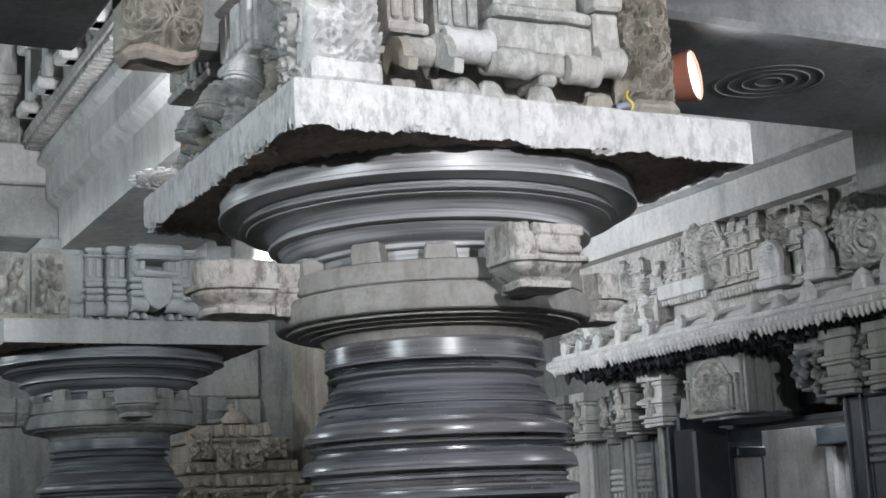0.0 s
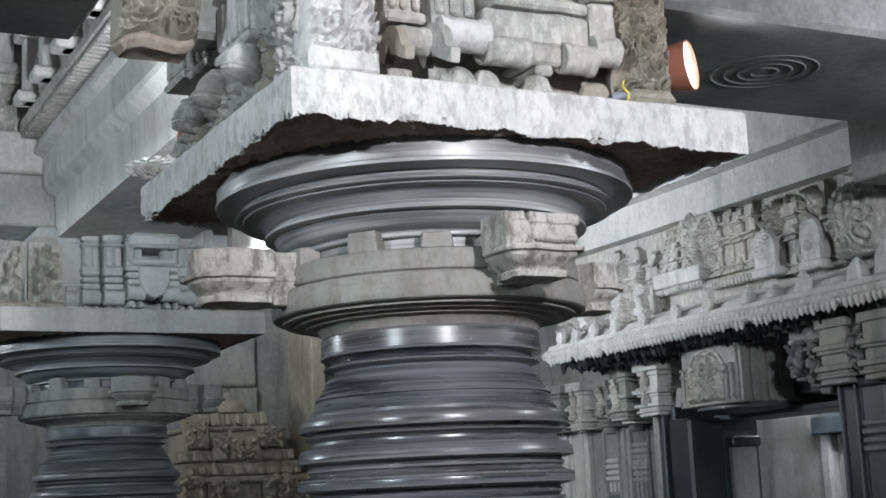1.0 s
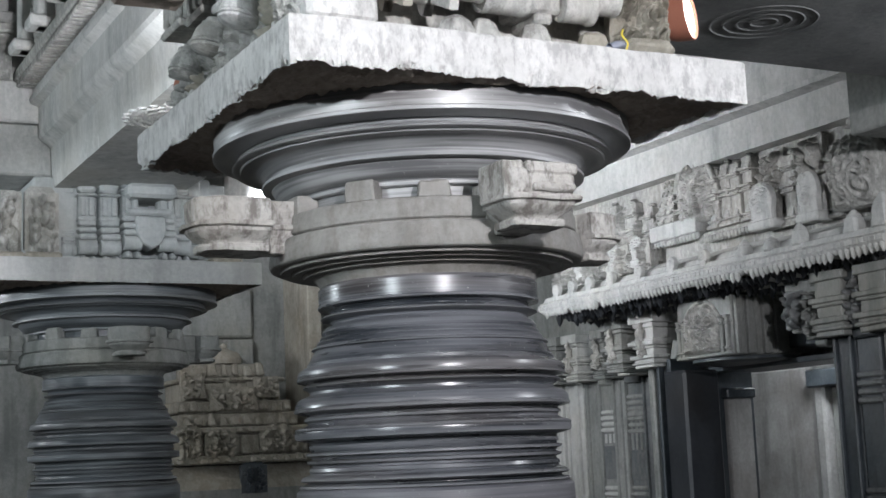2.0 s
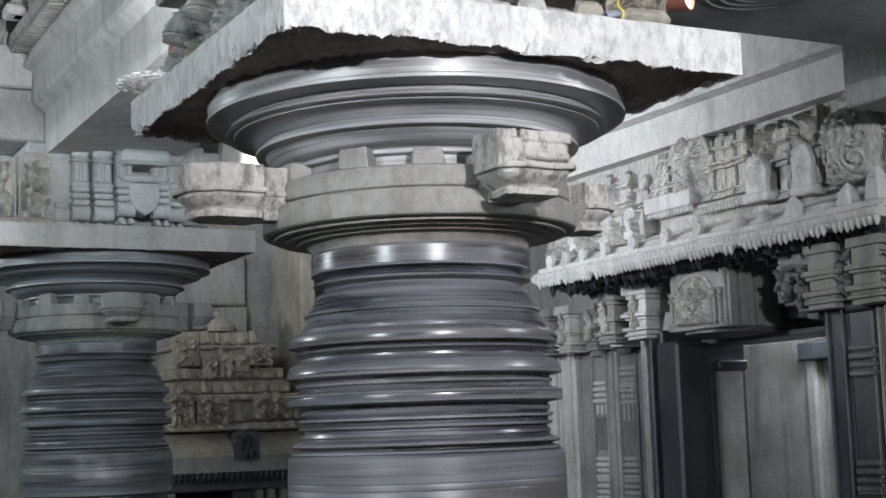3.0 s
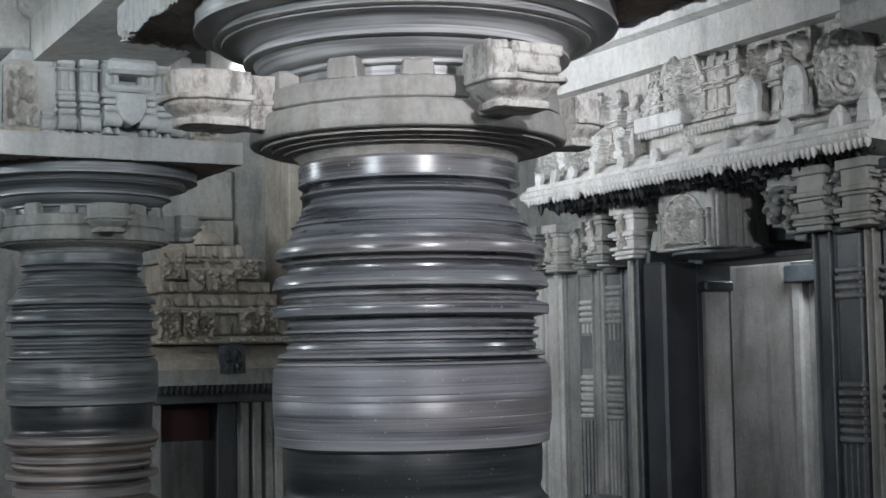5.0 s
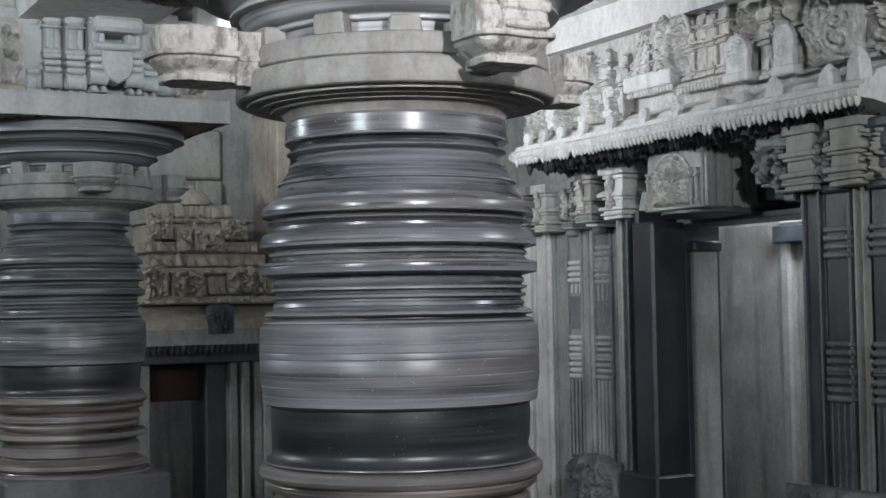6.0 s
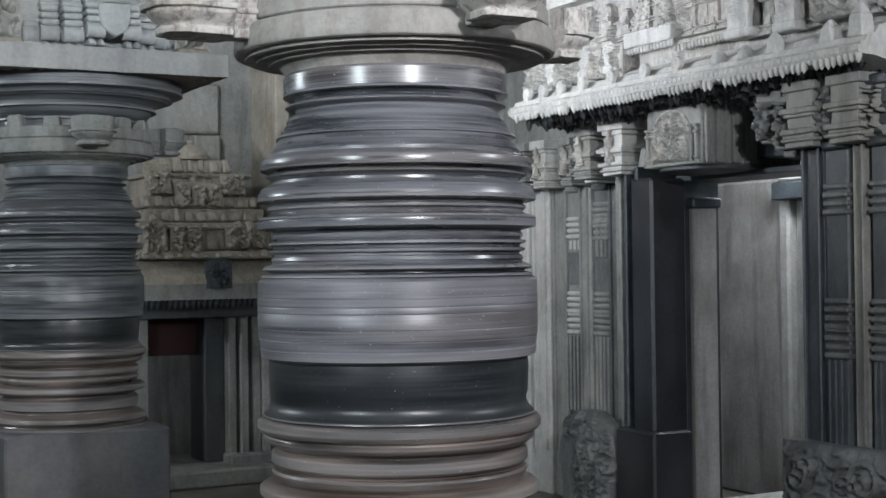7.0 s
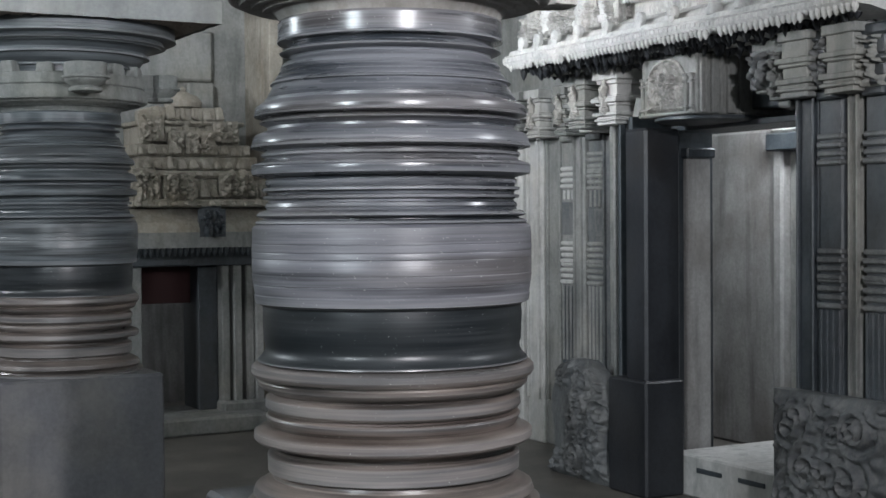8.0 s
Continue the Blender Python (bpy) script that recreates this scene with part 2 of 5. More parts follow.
def box(bm, x0, x1, y0, y1, z0, z1, bevel=0.0, taper=1.0):
    """A box, its edges chamfered; taper scales the top in plan."""
    m = bmesh.ops.create_cube(bm, size=1)["verts"]
    cx, cy = (x0 + x1) / 2, (y0 + y1) / 2
    for v in m:
        k = taper if v.co.z > 0 else 1
        v.co = Vector((cx + v.co.x * (x1 - x0) * k, cy + v.co.y * (y1 - y0) * k, (z0 + z1) / 2 + v.co.z * (z1 - z0)))
    if bevel:
        edges = list({e for v in m for e in v.link_edges})
        bmesh.ops.bevel(bm, geom=edges, offset=bevel, segments=1, affect="EDGES", profile=0.5)
    return bm


def slab(x0, x1, y0, y1, z0, z1, bevel=0.006):
    return box(bmesh.new(), x0, x1, y0, y1, z0, z1, bevel)


def lathe(profile, steps=96, bm=None, at=(0, 0, 0), cap=True, a0=0.0, a1=2 * math.pi):
    """Turns (radius, height) pairs, top to bottom, round the upright axis."""
    bm = bm or bmesh.new()
    full = a1 - a0 > 6.28
    n = steps if full else steps + 1
    rows = []
    for r, z in profile:
        rows.append([bm.verts.new((at[0] + r * math.cos(a0 + (a1 - a0) * i / steps), at[1] + r * math.sin(a0 + (a1 - a0) * i / steps), at[2] + z)) for i in range(n)])
    for up, low in zip(rows, rows[1:]):
        for i in range(steps):
            j = (i + 1) % n
            bm.faces.new((up[i], low[i], low[j], up[j]))
    if cap and full:
        bm.faces.new(rows[0])
        bm.faces.new(rows[-1][::-1])
    return bm


def sweep_y(bm, outline, y0, y1):
    """Runs a closed (x, z) outline along y."""
    a = [bm.verts.new((x, y0, z)) for x, z in outline]
    b = [bm.verts.new((x, y1, z)) for x, z in outline]
    n = len(outline)
    for i in range(n):
        j = (i + 1) % n
        bm.faces.new((a[i], a[j], b[j], b[i]))
    bm.faces.new(a[::-1])
    bm.faces.new(b)
    bmesh.ops.recalc_face_normals(bm, faces=bm.faces[:])
    return bm


def roll(bm, x, y, z, r, length, axis="x", steps=28):
    """A horizontal roll with ringed ends."""
    m = pose(x, y, z, 0, 90, 0) if axis == "x" else pose(x, y, z, 90, 0, 0)
    h = length / 2
    prof = [(r * 0.3, -h - 0.004), (r * 0.8, -h - 0.004), (r * 0.84, -h - 0.01), (r, -h - 0.01), (r * 1.05, -h), (r * 1.03, -h + 0.01), (r * 0.96, -h + 0.014), (r, 0), (r * 0.96, h - 0.014), (r * 1.03, h - 0.01), (r * 1.05, h), (r, h + 0.01), (r * 0.84, h + 0.01), (r * 0.8, h + 0.004), (r * 0.3, h + 0.004)]
    tmp = lathe(prof, steps)
    bmesh.ops.transform(tmp, matrix=m, verts=tmp.verts)
    join(bm, tmp)
    return bm


def join(bm, other):
    me = bpy.data.meshes.new("tmp")
    other.to_mesh(me)
    other.free()
    bm.from_mesh(me)
    bpy.data.meshes.remove(me)
    return bm


def moved(bm, m):
    bmesh.ops.transform(bm, matrix=m, verts=bm.verts)
    return bm


def scrolls(u, v, rng, count, tall, fine=1.0):
    """Height of a carved panel at u, v (metres): foliate scrolls, petals and beads between 0 and 1."""
    h = np.zeros_like(u)
    for _ in range(count):
        cu, cv, r = rng.uniform(0, 1) * u.max(), rng.uniform(0, 1) * v.max(), rng.uniform(0.18, 0.36) * tall * fine
        d, a = np.hypot(u - cu, v - cv), np.arctan2(v - cv, u - cu)
        turns = rng.choice([-1, 1]) * 1.0
        spiral = np.cos(2 * np.pi * (d / (r * 0.42)) + turns * a)
        h = np.maximum(h, np.clip(1.15 - d / r, 0, 1) ** 0.5 * (0.55 + 0.45 * spiral))
        petals = np.cos(a * rng.integers(5, 9)) * np.exp(-((d - r) / (r * 0.25)) ** 2)
        h = np.maximum(h, 0.6 * petals)
    return np.clip(h, 0, 1)


def relief(width, height, depth, seed, count=9, nu=44, nv=44, crest=False, bulge=0.0, lean=0.0, fine=1.0):
    """A carved panel in the xz plane that faces -y, thick at the back; crest: round-topped; bulge: swells to the middle."""
    rng = np.random.default_rng(seed)
    u, v = np.meshgrid(np.linspace(0, width, nu), np.linspace(0, height, nv), indexing="ij")
    h = scrolls(u, v, rng, count, min(width, height), fine)
    grain = rng.normal(0, 0.025, h.shape)
    uu, vv = u / width * 2 - 1, v / height
    edge = np.clip(np.minimum(1 - np.abs(uu), np.minimum(vv, 1 - vv) * 2) * 9, 0, 1)
    y = -depth * (h + grain) * edge - bulge * (1 - uu ** 2) * np.sin(np.pi * np.clip(vv, 0.05, 0.95)) - lean * vv * height
    x = u - width / 2
    if crest:
        x = x * np.where(vv > 0.55, np.sqrt(np.clip(1 - ((vv - 0.55) / 0.47) ** 2, 0.02, 1)), 1 - 0.12 * np.sin(vv / 0.55 * np.pi))
    bm = bmesh.new()
    front = [[bm.verts.new((x[i, j], y[i, j], v[i, j])) for j in range(nv)] for i in range(nu)]
    for i in range(nu - 1):
        for j in range(nv - 1):
            bm.faces.new((front[i][j], front[i + 1][j], front[i + 1][j + 1], front[i][j + 1]))
    rim = [front[i][0] for i in range(nu)] + [front[-1][j] for j in range(1, nv)] + [front[i][-1] for i in range(nu - 2, -1, -1)] + [front[0][j] for j in range(nv - 2, 0, -1)]
    back = [bm.verts.new((w.co.x, depth * 0.8 + 0.02 - (lean * w.co.z), w.co.z)) for w in rim]
    n = len(rim)
    for i in range(n):
        j = (i + 1) % n
        bm.faces.new((rim[j], rim[i], back[i], back[j]))
    bm.faces.new(back)
    return bm


def torus(bm, m, big, small, steps=28, sides=8):
    rows = [[bm.verts.new(m @ Vector(((big + small * math.cos(b)) * math.cos(a), (big + small * math.cos(b)) * math.sin(a), small * math.sin(b)))) for b in [2 * math.pi * k / sides for k in range(sides)]] for a in [2 * math.pi * i / steps for i in range(steps)]]
    for i in range(steps):
        for k in range(sides):
            bm.faces.new((rows[i][k], rows[(i + 1) % steps][k], rows[(i + 1) % steps][(k + 1) % sides], rows[i][(k + 1) % sides]))
    return bm


def roughen(bm, amount, scale, only=None):
    for v in bm.verts:
        if only is None or only(v.co):
            v.co += noise.noise_vector(v.co * scale) * amount
    return bm


# ---- the turned pillar ----
BELL_PROFILE = [(0.63, 2.782), (0.652, 2.779), (0.658, 2.772), (0.657, 2.766), (0.662, 2.762), (0.664, 2.740), (0.663, 2.700), (0.668, 2.696), (0.668, 2.686), (0.661, 2.683), (0.630, 2.684), (0.602, 2.680), (0.597, 2.668), (0.608, 2.663), (0.609, 2.653), (0.603, 2.650), (0.592, 2.650), (0.589, 2.644), (0.575, 2.645), (0.550, 2.641), (0.522, 2.630), (0.505, 2.614), (0.502, 2.601), (0.514, 2.597), (0.515, 2.588), (0.509, 2.585), (0.494, 2.585), (0.490, 2.578), (0.486, 2.574), (0.474, 2.556), (0.452, 2.540), (0.432, 2.537), (0.430, 2.532), (0.438, 2.529), (0.438, 2.522), (0.430, 2.519), (0.412, 2.518), (0.404, 2.508), (0.402, 2.44)]
DISC_PROFILE = [(0.40, 2.478), (0.463, 2.478), (0.472, 2.474), (0.478, 2.462), (0.480, 2.417), (0.477, 2.413), (0.469, 2.411), (0.470, 2.405), (0.487, 2.404), (0.492, 2.4), (0.496, 2.376), (0.499, 2.354), (0.499, 2.34), (0.495, 2.331), (0.486, 2.327), (0.466, 2.329), (0.462, 2.317), (0.43, 2.32), (0.426, 2.309), (0.395, 2.312), (0.39, 2.3), (0.365, 2.301), (0.35, 2.287), (0.34, 2.27)]
SHAFT_PROFILE = [(0.335, 2.285), (0.343, 2.27), (0.347, 2.262), (0.347, 2.212), (0.350, 2.209), (0.349, 2.204), (0.335, 2.200), (0.327, 2.190), (0.332, 2.184), (0.341, 2.180), (0.343, 2.172), (0.338, 2.166), (0.328, 2.163), (0.326, 2.156), (0.332, 2.150), (0.346, 2.142), (0.352, 2.128), (0.352, 2.118), (0.358, 2.116), (0.361, 2.110), (0.361, 2.103), (0.368, 2.101), (0.371, 2.094), (0.371, 2.086), (0.379, 2.083), (0.381, 2.076), (0.378, 2.072), (0.388, 2.056), (0.399, 2.036), (0.398, 2.032), (0.405, 2.030), (0.405, 2.022), (0.412, 2.018), (0.419, 2.006), (0.421, 1.994), (0.420, 1.984), (0.423, 1.982), (0.421, 1.977), (0.406, 1.973), (0.404, 1.968), (0.413, 1.964), (0.414, 1.958), (0.405, 1.953), (0.398, 1.944), (0.399, 1.936), (0.412, 1.930), (0.424, 1.922), (0.429, 1.908), (0.430, 1.893), (0.433, 1.891), (0.432, 1.882), (0.424, 1.877), (0.411, 1.874), (0.409, 1.868), (0.417, 1.864), (0.417, 1.856), (0.408, 1.851), (0.407, 1.846), (0.420, 1.839), (0.430, 1.832), (0.433, 1.826), (0.431, 1.822), (0.433, 1.812), (0.430, 1.800), (0.420, 1.794), (0.402, 1.790), (0.400, 1.784), (0.406, 1.781), (0.406, 1.772), (0.398, 1.768), (0.396, 1.762), (0.402, 1.758), (0.402, 1.750), (0.394, 1.746), (0.393, 1.738), (0.400, 1.734), (0.401, 1.726), (0.396, 1.722), (0.396, 1.716), (0.404, 1.712), (0.407, 1.702), (0.403, 1.697), (0.406, 1.692), (0.415, 1.686), (0.421, 1.676), (0.420, 1.671), (0.411, 1.668), (0.412, 1.664), (0.425, 1.660), (0.427, 1.652), (0.425, 1.650), (0.428, 1.644), (0.432, 1.638), (0.4335, 1.592), (0.4325, 1.590), (0.434, 1.588), (0.4345, 1.568), (0.433, 1.566), (0.4345, 1.563), (0.4345, 1.548), (0.4325, 1.546), (0.434, 1.543), (0.434, 1.502), (0.4325, 1.5), (0.4345, 1.497), (0.432, 1.470), (0.4305, 1.468), (0.431, 1.464), (0.427, 1.438), (0.428, 1.434), (0.424, 1.410), (0.414, 1.404), (0.408, 1.398), (0.404, 1.37), (0.401, 1.33), (0.400, 1.295), (0.400, 1.277), (0.403, 1.264), (0.409, 1.252), (0.418, 1.242), (0.426, 1.235), (0.427, 1.231), (0.418, 1.229), (0.431, 1.224), (0.438, 1.214), (0.439, 1.196), (0.434, 1.184), (0.424, 1.176), (0.427, 1.17), (0.424, 1.158), (0.412, 1.146), (0.396, 1.14), (0.384, 1.136), (0.383, 1.13), (0.391, 1.126), (0.396, 1.118), (0.397, 1.09), (0.392, 1.082), (0.384, 1.078), (0.384, 1.072), (0.392, 1.068), (0.396, 1.06), (0.395, 1.044), (0.388, 1.036), (0.386, 1.030), (0.400, 1.027), (0.424, 1.022), (0.432, 1.014), (0.433, 0.994), (0.427, 0.985), (0.405, 0.979), (0.388, 0.974), (0.378, 0.966), (0.379, 0.956), (0.388, 0.95), (0.392, 0.942), (0.391, 0.894), (0.386, 0.89), (0.378, 0.888), (0.377, 0.872), (0.405, 0.86), (0.43, 0.845), (0.437, 0.825), (0.425, 0.808), (0.43, 0.80), (0.455, 0.797), (0.455, 0.78)]


def cut_deeper(profile, extra, span=4):
    """Sinks the grooves of a turned profile a little further below the rings beside them."""
    out = []
    for i, (r, z) in enumerate(profile):
        near = [q for q, h in profile[max(0, i - span):i + span + 1] if abs(h - z) < 0.03]
        out.append((r - extra * min(1, max(0, (min(max(near), r + 0.03) - r - 0.003) / 0.008)), z))
    return out


UPPER = [q for q in SHAFT_PROFILE if q[1] > 1.41]
SHAFT_PROFILE = cut_deeper(UPPER, 0.016) + cut_deeper(SHAFT_PROFILE[len(UPPER):-8], 0.007) + SHAFT_PROFILE[-8:]
BELL_PROFILE = cut_deeper(BELL_PROFILE[:-2], 0.009) + BELL_PROFILE[-2:]


def socket_block(parent, angle, seed, material, broken):
    """A stone arm with a moulded cup under its end that juts from the disc: the seat of a lost bracket figure."""
    rng = random.Random(seed)
    square = broken and angle == 270
    out, half = (0.785, 0.108) if angle == 180 else (0.7, 0.112)
    bm = bmesh.new()
    power = 9 if square else 2.4
    n, rows = 44, []
    layers = [(-0.05, 2.514), (-0.006, 2.514), (0.0, 2.508), (0.0, 2.486), (0.0, 2.462), (-0.004, 2.446), (-0.004, 2.443), (0.012, 2.441), (0.016, 2.434), (0.014, 2.427), (0.0, 2.424), (-0.003, 2.415), (-0.02, 2.398), (-0.038, 2.388), (-0.042, 2.381), (-0.028, 2.378), (-0.024, 2.371), (-0.027, 2.358), (-0.036, 2.355), (-0.08, 2.356)]
    for o, z in layers:
        row = []
        for i in range(n + 1):
            a = math.pi * i / n
            c, sn = math.cos(a), math.sin(a)
            k = (half + o) / (abs(c) ** power + abs(sn) ** power) ** (1 / power)
            row.append(bm.verts.new((k * c, -(out - half) - k * sn, z)))
        waist = 0.6 if square else 0.5
        for y in (-0.56, -0.54, -0.44, -0.38):
            row.append(bm.verts.new((-(half + o) * (1 if y == -0.56 else waist), y, z)))
        for y in (-0.38, -0.44, -0.54, -0.56):
            row.append(bm.verts.new(((half + o) * (1 if y == -0.56 else waist), y, z)))
        rows.append(row)
    m = len(rows[0])
    for up, low in zip(rows, rows[1:]):
        for i in range(m):
            bm.faces.new((up[(i + 1) % m], low[(i + 1) % m], low[i], up[i]))
    bm.faces.new(rows[0])
    bm.faces.new(rows[-1][::-1])
    if square:
        # the broken stub that still sits on the arm
        for q in ((-0.12, -0.055, -0.69, -0.54, 2.43, 2.54), (-0.055, 0.112, -0.706, -0.52, 2.5, 2.533), (-0.04, 0.1, -0.714, -0.56, 2.45, 2.474)):
            top = box(bmesh.new(), *q, 0.006)
            bmesh.ops.subdivide_edges(top, edges=top.edges[:], cuts=4, use_grid_fill=True)
            join(bm, roughen(top, 0.004, 31))
    roughen(bm, 0.003, 22 + rng.random() * 3)
    roughen(bm, 0.002, 75)
    moved(bm, pose(0, 0, 0, 0, 0, angle - 270) @ pose(0.025 if square else 0, 0, 0))
    return part("socket_block", bm, material, parent, "chipped pale stone block", True, 24)


def turned_pillar(at, label, seed, shaft=SHAFT, belly=BELLY, bell=BELL, disc=DISC, slab_stone=ABACUS, socket=SOCKET, crumble=1.0):
    p = thing("turned_pillar", at, label, "pillar", "lathe-turned pillars")
    def stretch(hi, lo):
        return [(r, z) for r, z in SHAFT_PROFILE if lo <= z <= hi]
    part("shaft", lathe(stretch(9, 1.652), 128), shaft, p, "dark polished ringed shaft", True, 28)
    part("belly", lathe(stretch(1.652, 1.404), 128), belly, p, "broad grey drum with scored lines", True, 28)
    part("waist", lathe(stretch(1.404, 1.229), 128), WAIST, p, "black polished hollow", True, 28)
    part("lower_rings", lathe(stretch(1.229, 0), 128), LOWER, p, "browned rings", True, 28)
    part("bell_capital", lathe(BELL_PROFILE, 128), bell, p, "turned bell with sharp rims", True, 28)
    part("disc", lathe(DISC_PROFILE, 128), disc, p, "broad worn stone ring", True, 28)
    rng = random.Random(seed)
    # merlon-like teeth round the top of the disc
    for i in range(13):
        a, wide = -50.5 + i * 27.2 + rng.uniform(-1, 1), rng.uniform(0.044, 0.05)
        bm = bmesh.new()
        box(bm, -wide, wide, -0.473, -0.4, 2.47, 2.536 + rng.uniform(-0.012, 0.006), 0.006, rng.uniform(0.84, 0.97))
        bmesh.ops.subdivide_edges(bm, edges=bm.edges[:], cuts=2, use_grid_fill=True)
        part("tooth", moved(roughen(bm, 0.004, 24 + i), pose(0, 0, 0, 0, 0, a)), disc, p)
    for k in range(4):
        socket_block(p, 90 * k, seed + k, socket, crumble == 1)
    # square slab, crumbling along its lower edge
    bm = bmesh.new()
    n, s = 220, 0.733
    zs = [2.747, 2.751, 2.759, 2.774, 2.8, 2.83, 2.868, 2.876]
    ring = [(-s + 2 * s * i / n, -s) for i in range(n)] + [(s, -s + 2 * s * i / n) for i in range(n)] + [(s - 2 * s * i / n, s) for i in range(n)] + [(-s, s - 2 * s * i / n) for i in range(n)]
    rows = []
    for k, z in enumerate(zs):
        row = []
        for x, y in ring:
            q = Vector((x * 7, y * 7, seed + z * 3))
            chip = max(0, noise.noise(q) * 0.8 + noise.noise(q * 3.1) * 0.5 + noise.noise(q * 9) * 0.35 + noise.noise(q * 23) * 0.3) * (0.05 if k < 2 else 0.034 if k == 2 else 0.012 if k == 3 else 0.003) * crumble
            wob = 0.003 * noise.noise(q * 2)
            f = 1 - (chip + wob + (0.006 if k == len(zs) - 1 else 0)) / s
            row.append(bm.verts.new((x * f, y * f, z + (crumble ** 2 * (0.012 * noise.noise(q * 1.7) + 0.008 * noise.noise(q * 6) + 0.007 * noise.noise(q * 21)) if k < 3 else 0.004 * noise.noise(q)))))
        rows.append(row)
    m = len(ring)
    for lo, hi in zip(rows, rows[1:]):
        for i in range(m):
            bm.faces.new((lo[i], lo[(i + 1) % m], hi[(i + 1) % m], hi[i]))
    bm.faces.new(rows[-1])
    part("abacus", bm, slab_stone, p, "thick limewashed square slab with broken edges", True, 40)
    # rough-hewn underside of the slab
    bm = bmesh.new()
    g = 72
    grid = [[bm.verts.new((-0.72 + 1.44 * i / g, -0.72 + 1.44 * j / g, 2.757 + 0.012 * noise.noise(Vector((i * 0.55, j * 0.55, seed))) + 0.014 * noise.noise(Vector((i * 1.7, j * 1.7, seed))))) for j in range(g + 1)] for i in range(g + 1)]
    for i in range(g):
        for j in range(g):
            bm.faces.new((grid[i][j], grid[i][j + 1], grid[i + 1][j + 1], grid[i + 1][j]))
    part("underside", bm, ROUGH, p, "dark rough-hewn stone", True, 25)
    bm = slab(-0.46, 0.46, -0.46, 0.46, -0.15, 0.785, 0.015)
    part("pedestal", bm, PLINTH, p, "square dark stone pedestal block")
    return p


pillar = turned_pillar((0, 0, 0), "grey lathe-turned stone pillar with polished ringed shaft and square capital slab", 5)
pillar_far = turned_pillar((0.03, 4.36, 0.0), "lathe-turned stone pillar in dimmed colours on square pedestal further down the hall", 11, FAR_SHAFT, FAR_SHAFT, FAR_BELL, GREY, FAR_SLAB, GREY, 0.4)

# ---- bracket capitals above the slabs ----


def bulb(bm, m, r, rings=True):
    """A lotus-bud foot: a squashed ball with a collar, hung under a fluted front."""
    tmp = lathe([(q * r, z * r) for q, z in ((0.5, 1.1), (0.55, 0.9), (0.7, 0.82), (0.66, 0.74), (0.88, 0.45), (1.0, 0.05), (0.99, -0.2), (0.94, -0.24), (1.06, -0.3), (1.06, -0.42), (0.94, -0.46), (1.0, -0.5), (0.99, -0.62), (0.5, -0.78), (0.1, -0.8))], 32)
    return join(bm, moved(tmp, m))


FIGURE = ((0.95, 0.0), (1.0, 0.08), (0.78, 0.1), (0.86, 0.15), (0.6, 0.18), (0.64, 0.36), (0.82, 0.4), (0.8, 0.46), (0.56, 0.5), (0.6, 0.62), (0.74, 0.66), (0.7, 0.72), (0.44, 0.75), (0.5, 0.84), (0.36, 0.88), (0.4, 0.92), (0.16, 0.97), (0.04, 1.0))


def finial(w, h, seed):
    """A weathered knobbly carving of stone, tapering upwards."""
    rng = random.Random(seed)
    bm = lathe([(q * w / 2 * rng.uniform(0.88, 1.1), z * h) for q, z in FIGURE[::-1]], 14)
    for v in bm.verts:
        v.co.y *= 0.75
        v.co.x += 0.08 * w * math.sin(v.co.z / h * 7 + seed)
    return roughen(roughen(bm, w * 0.16, 2.4 / w), w * 0.07, 7 / w)


def lumps(w, h, seed, depth=0.09):
    """A weathered carved group: rounded masses heaped up, larger below, in high relief; faces -y."""
    rng = np.random.default_rng(seed)
    nu, nv = 26, max(26, int(26 * h / w))
    u, v = np.meshgrid(np.linspace(-w / 2, w / 2, nu), np.linspace(0, h, nv), indexing="ij")
    top = np.zeros_like(u)
    n = max(10, int(w * h / 0.0026))
    for i in range(n):
        f = i / n
        r = min(w, h) * rng.uniform(0.11, 0.2) * (1.15 - 0.4 * f)
        cu, cv = rng.uniform(-0.5, 0.5) * (w - 1.5 * r) * (1 - 0.3 * f), r * 0.8 + f * (h - 1.7 * r)
        a = rng.uniform(-0.9, 0.9)
        du, dv = (u - cu) * math.cos(a) + (v - cv) * math.sin(a), -(u - cu) * math.sin(a) + (v - cv) * math.cos(a)
        q = 1 - (du / (r * rng.uniform(0.55, 1.0))) ** 2 - (dv / (r * rng.uniform(0.9, 1.6))) ** 2
        top = np.maximum(top, np.sqrt(np.clip(q, 0, 1)) * rng.uniform(0.55, 1.0))
    top += rng.normal(0, 0.03, top.shape) * (top > 0.05)
    edge = np.clip((0.5 - np.abs(u) / w) * 12, 0, 1)
    bm = bmesh.new()
    grid = [[bm.verts.new((u[i, j], 0.012 - depth * top[i, j] * edge[i, j], v[i, j])) for j in range(nv)] for i in range(nu)]
    for i in range(nu - 1):
        for j in range(nv - 1):
            bm.faces.new((grid[i][j], grid[i + 1][j], grid[i + 1][j + 1], grid[i][j + 1]))
    return bm


def carved_group(parent, m, w, h, seed, material, name="carved_panel"):
    """Rounded carvings heaped before a backing slab."""
    g = part(name, moved(roughen(slab(-w / 2, w / 2, 0.014, 0.1, 0, h * 0.98, 0.03), 0.01, 17), m), material, parent)
    n = max(1, round(w / 0.13))
    for i in range(n):
        x = -w / 2 + w * (i + 0.5) / n
        part("carved_mass", moved(lumps(w / n * 1.08, h * random.Random(seed + i).uniform(0.88, 0.99), seed * 7 + i, 0.085), m @ pose(x, 0, 0)), material, g, "", True, 70)
    return g


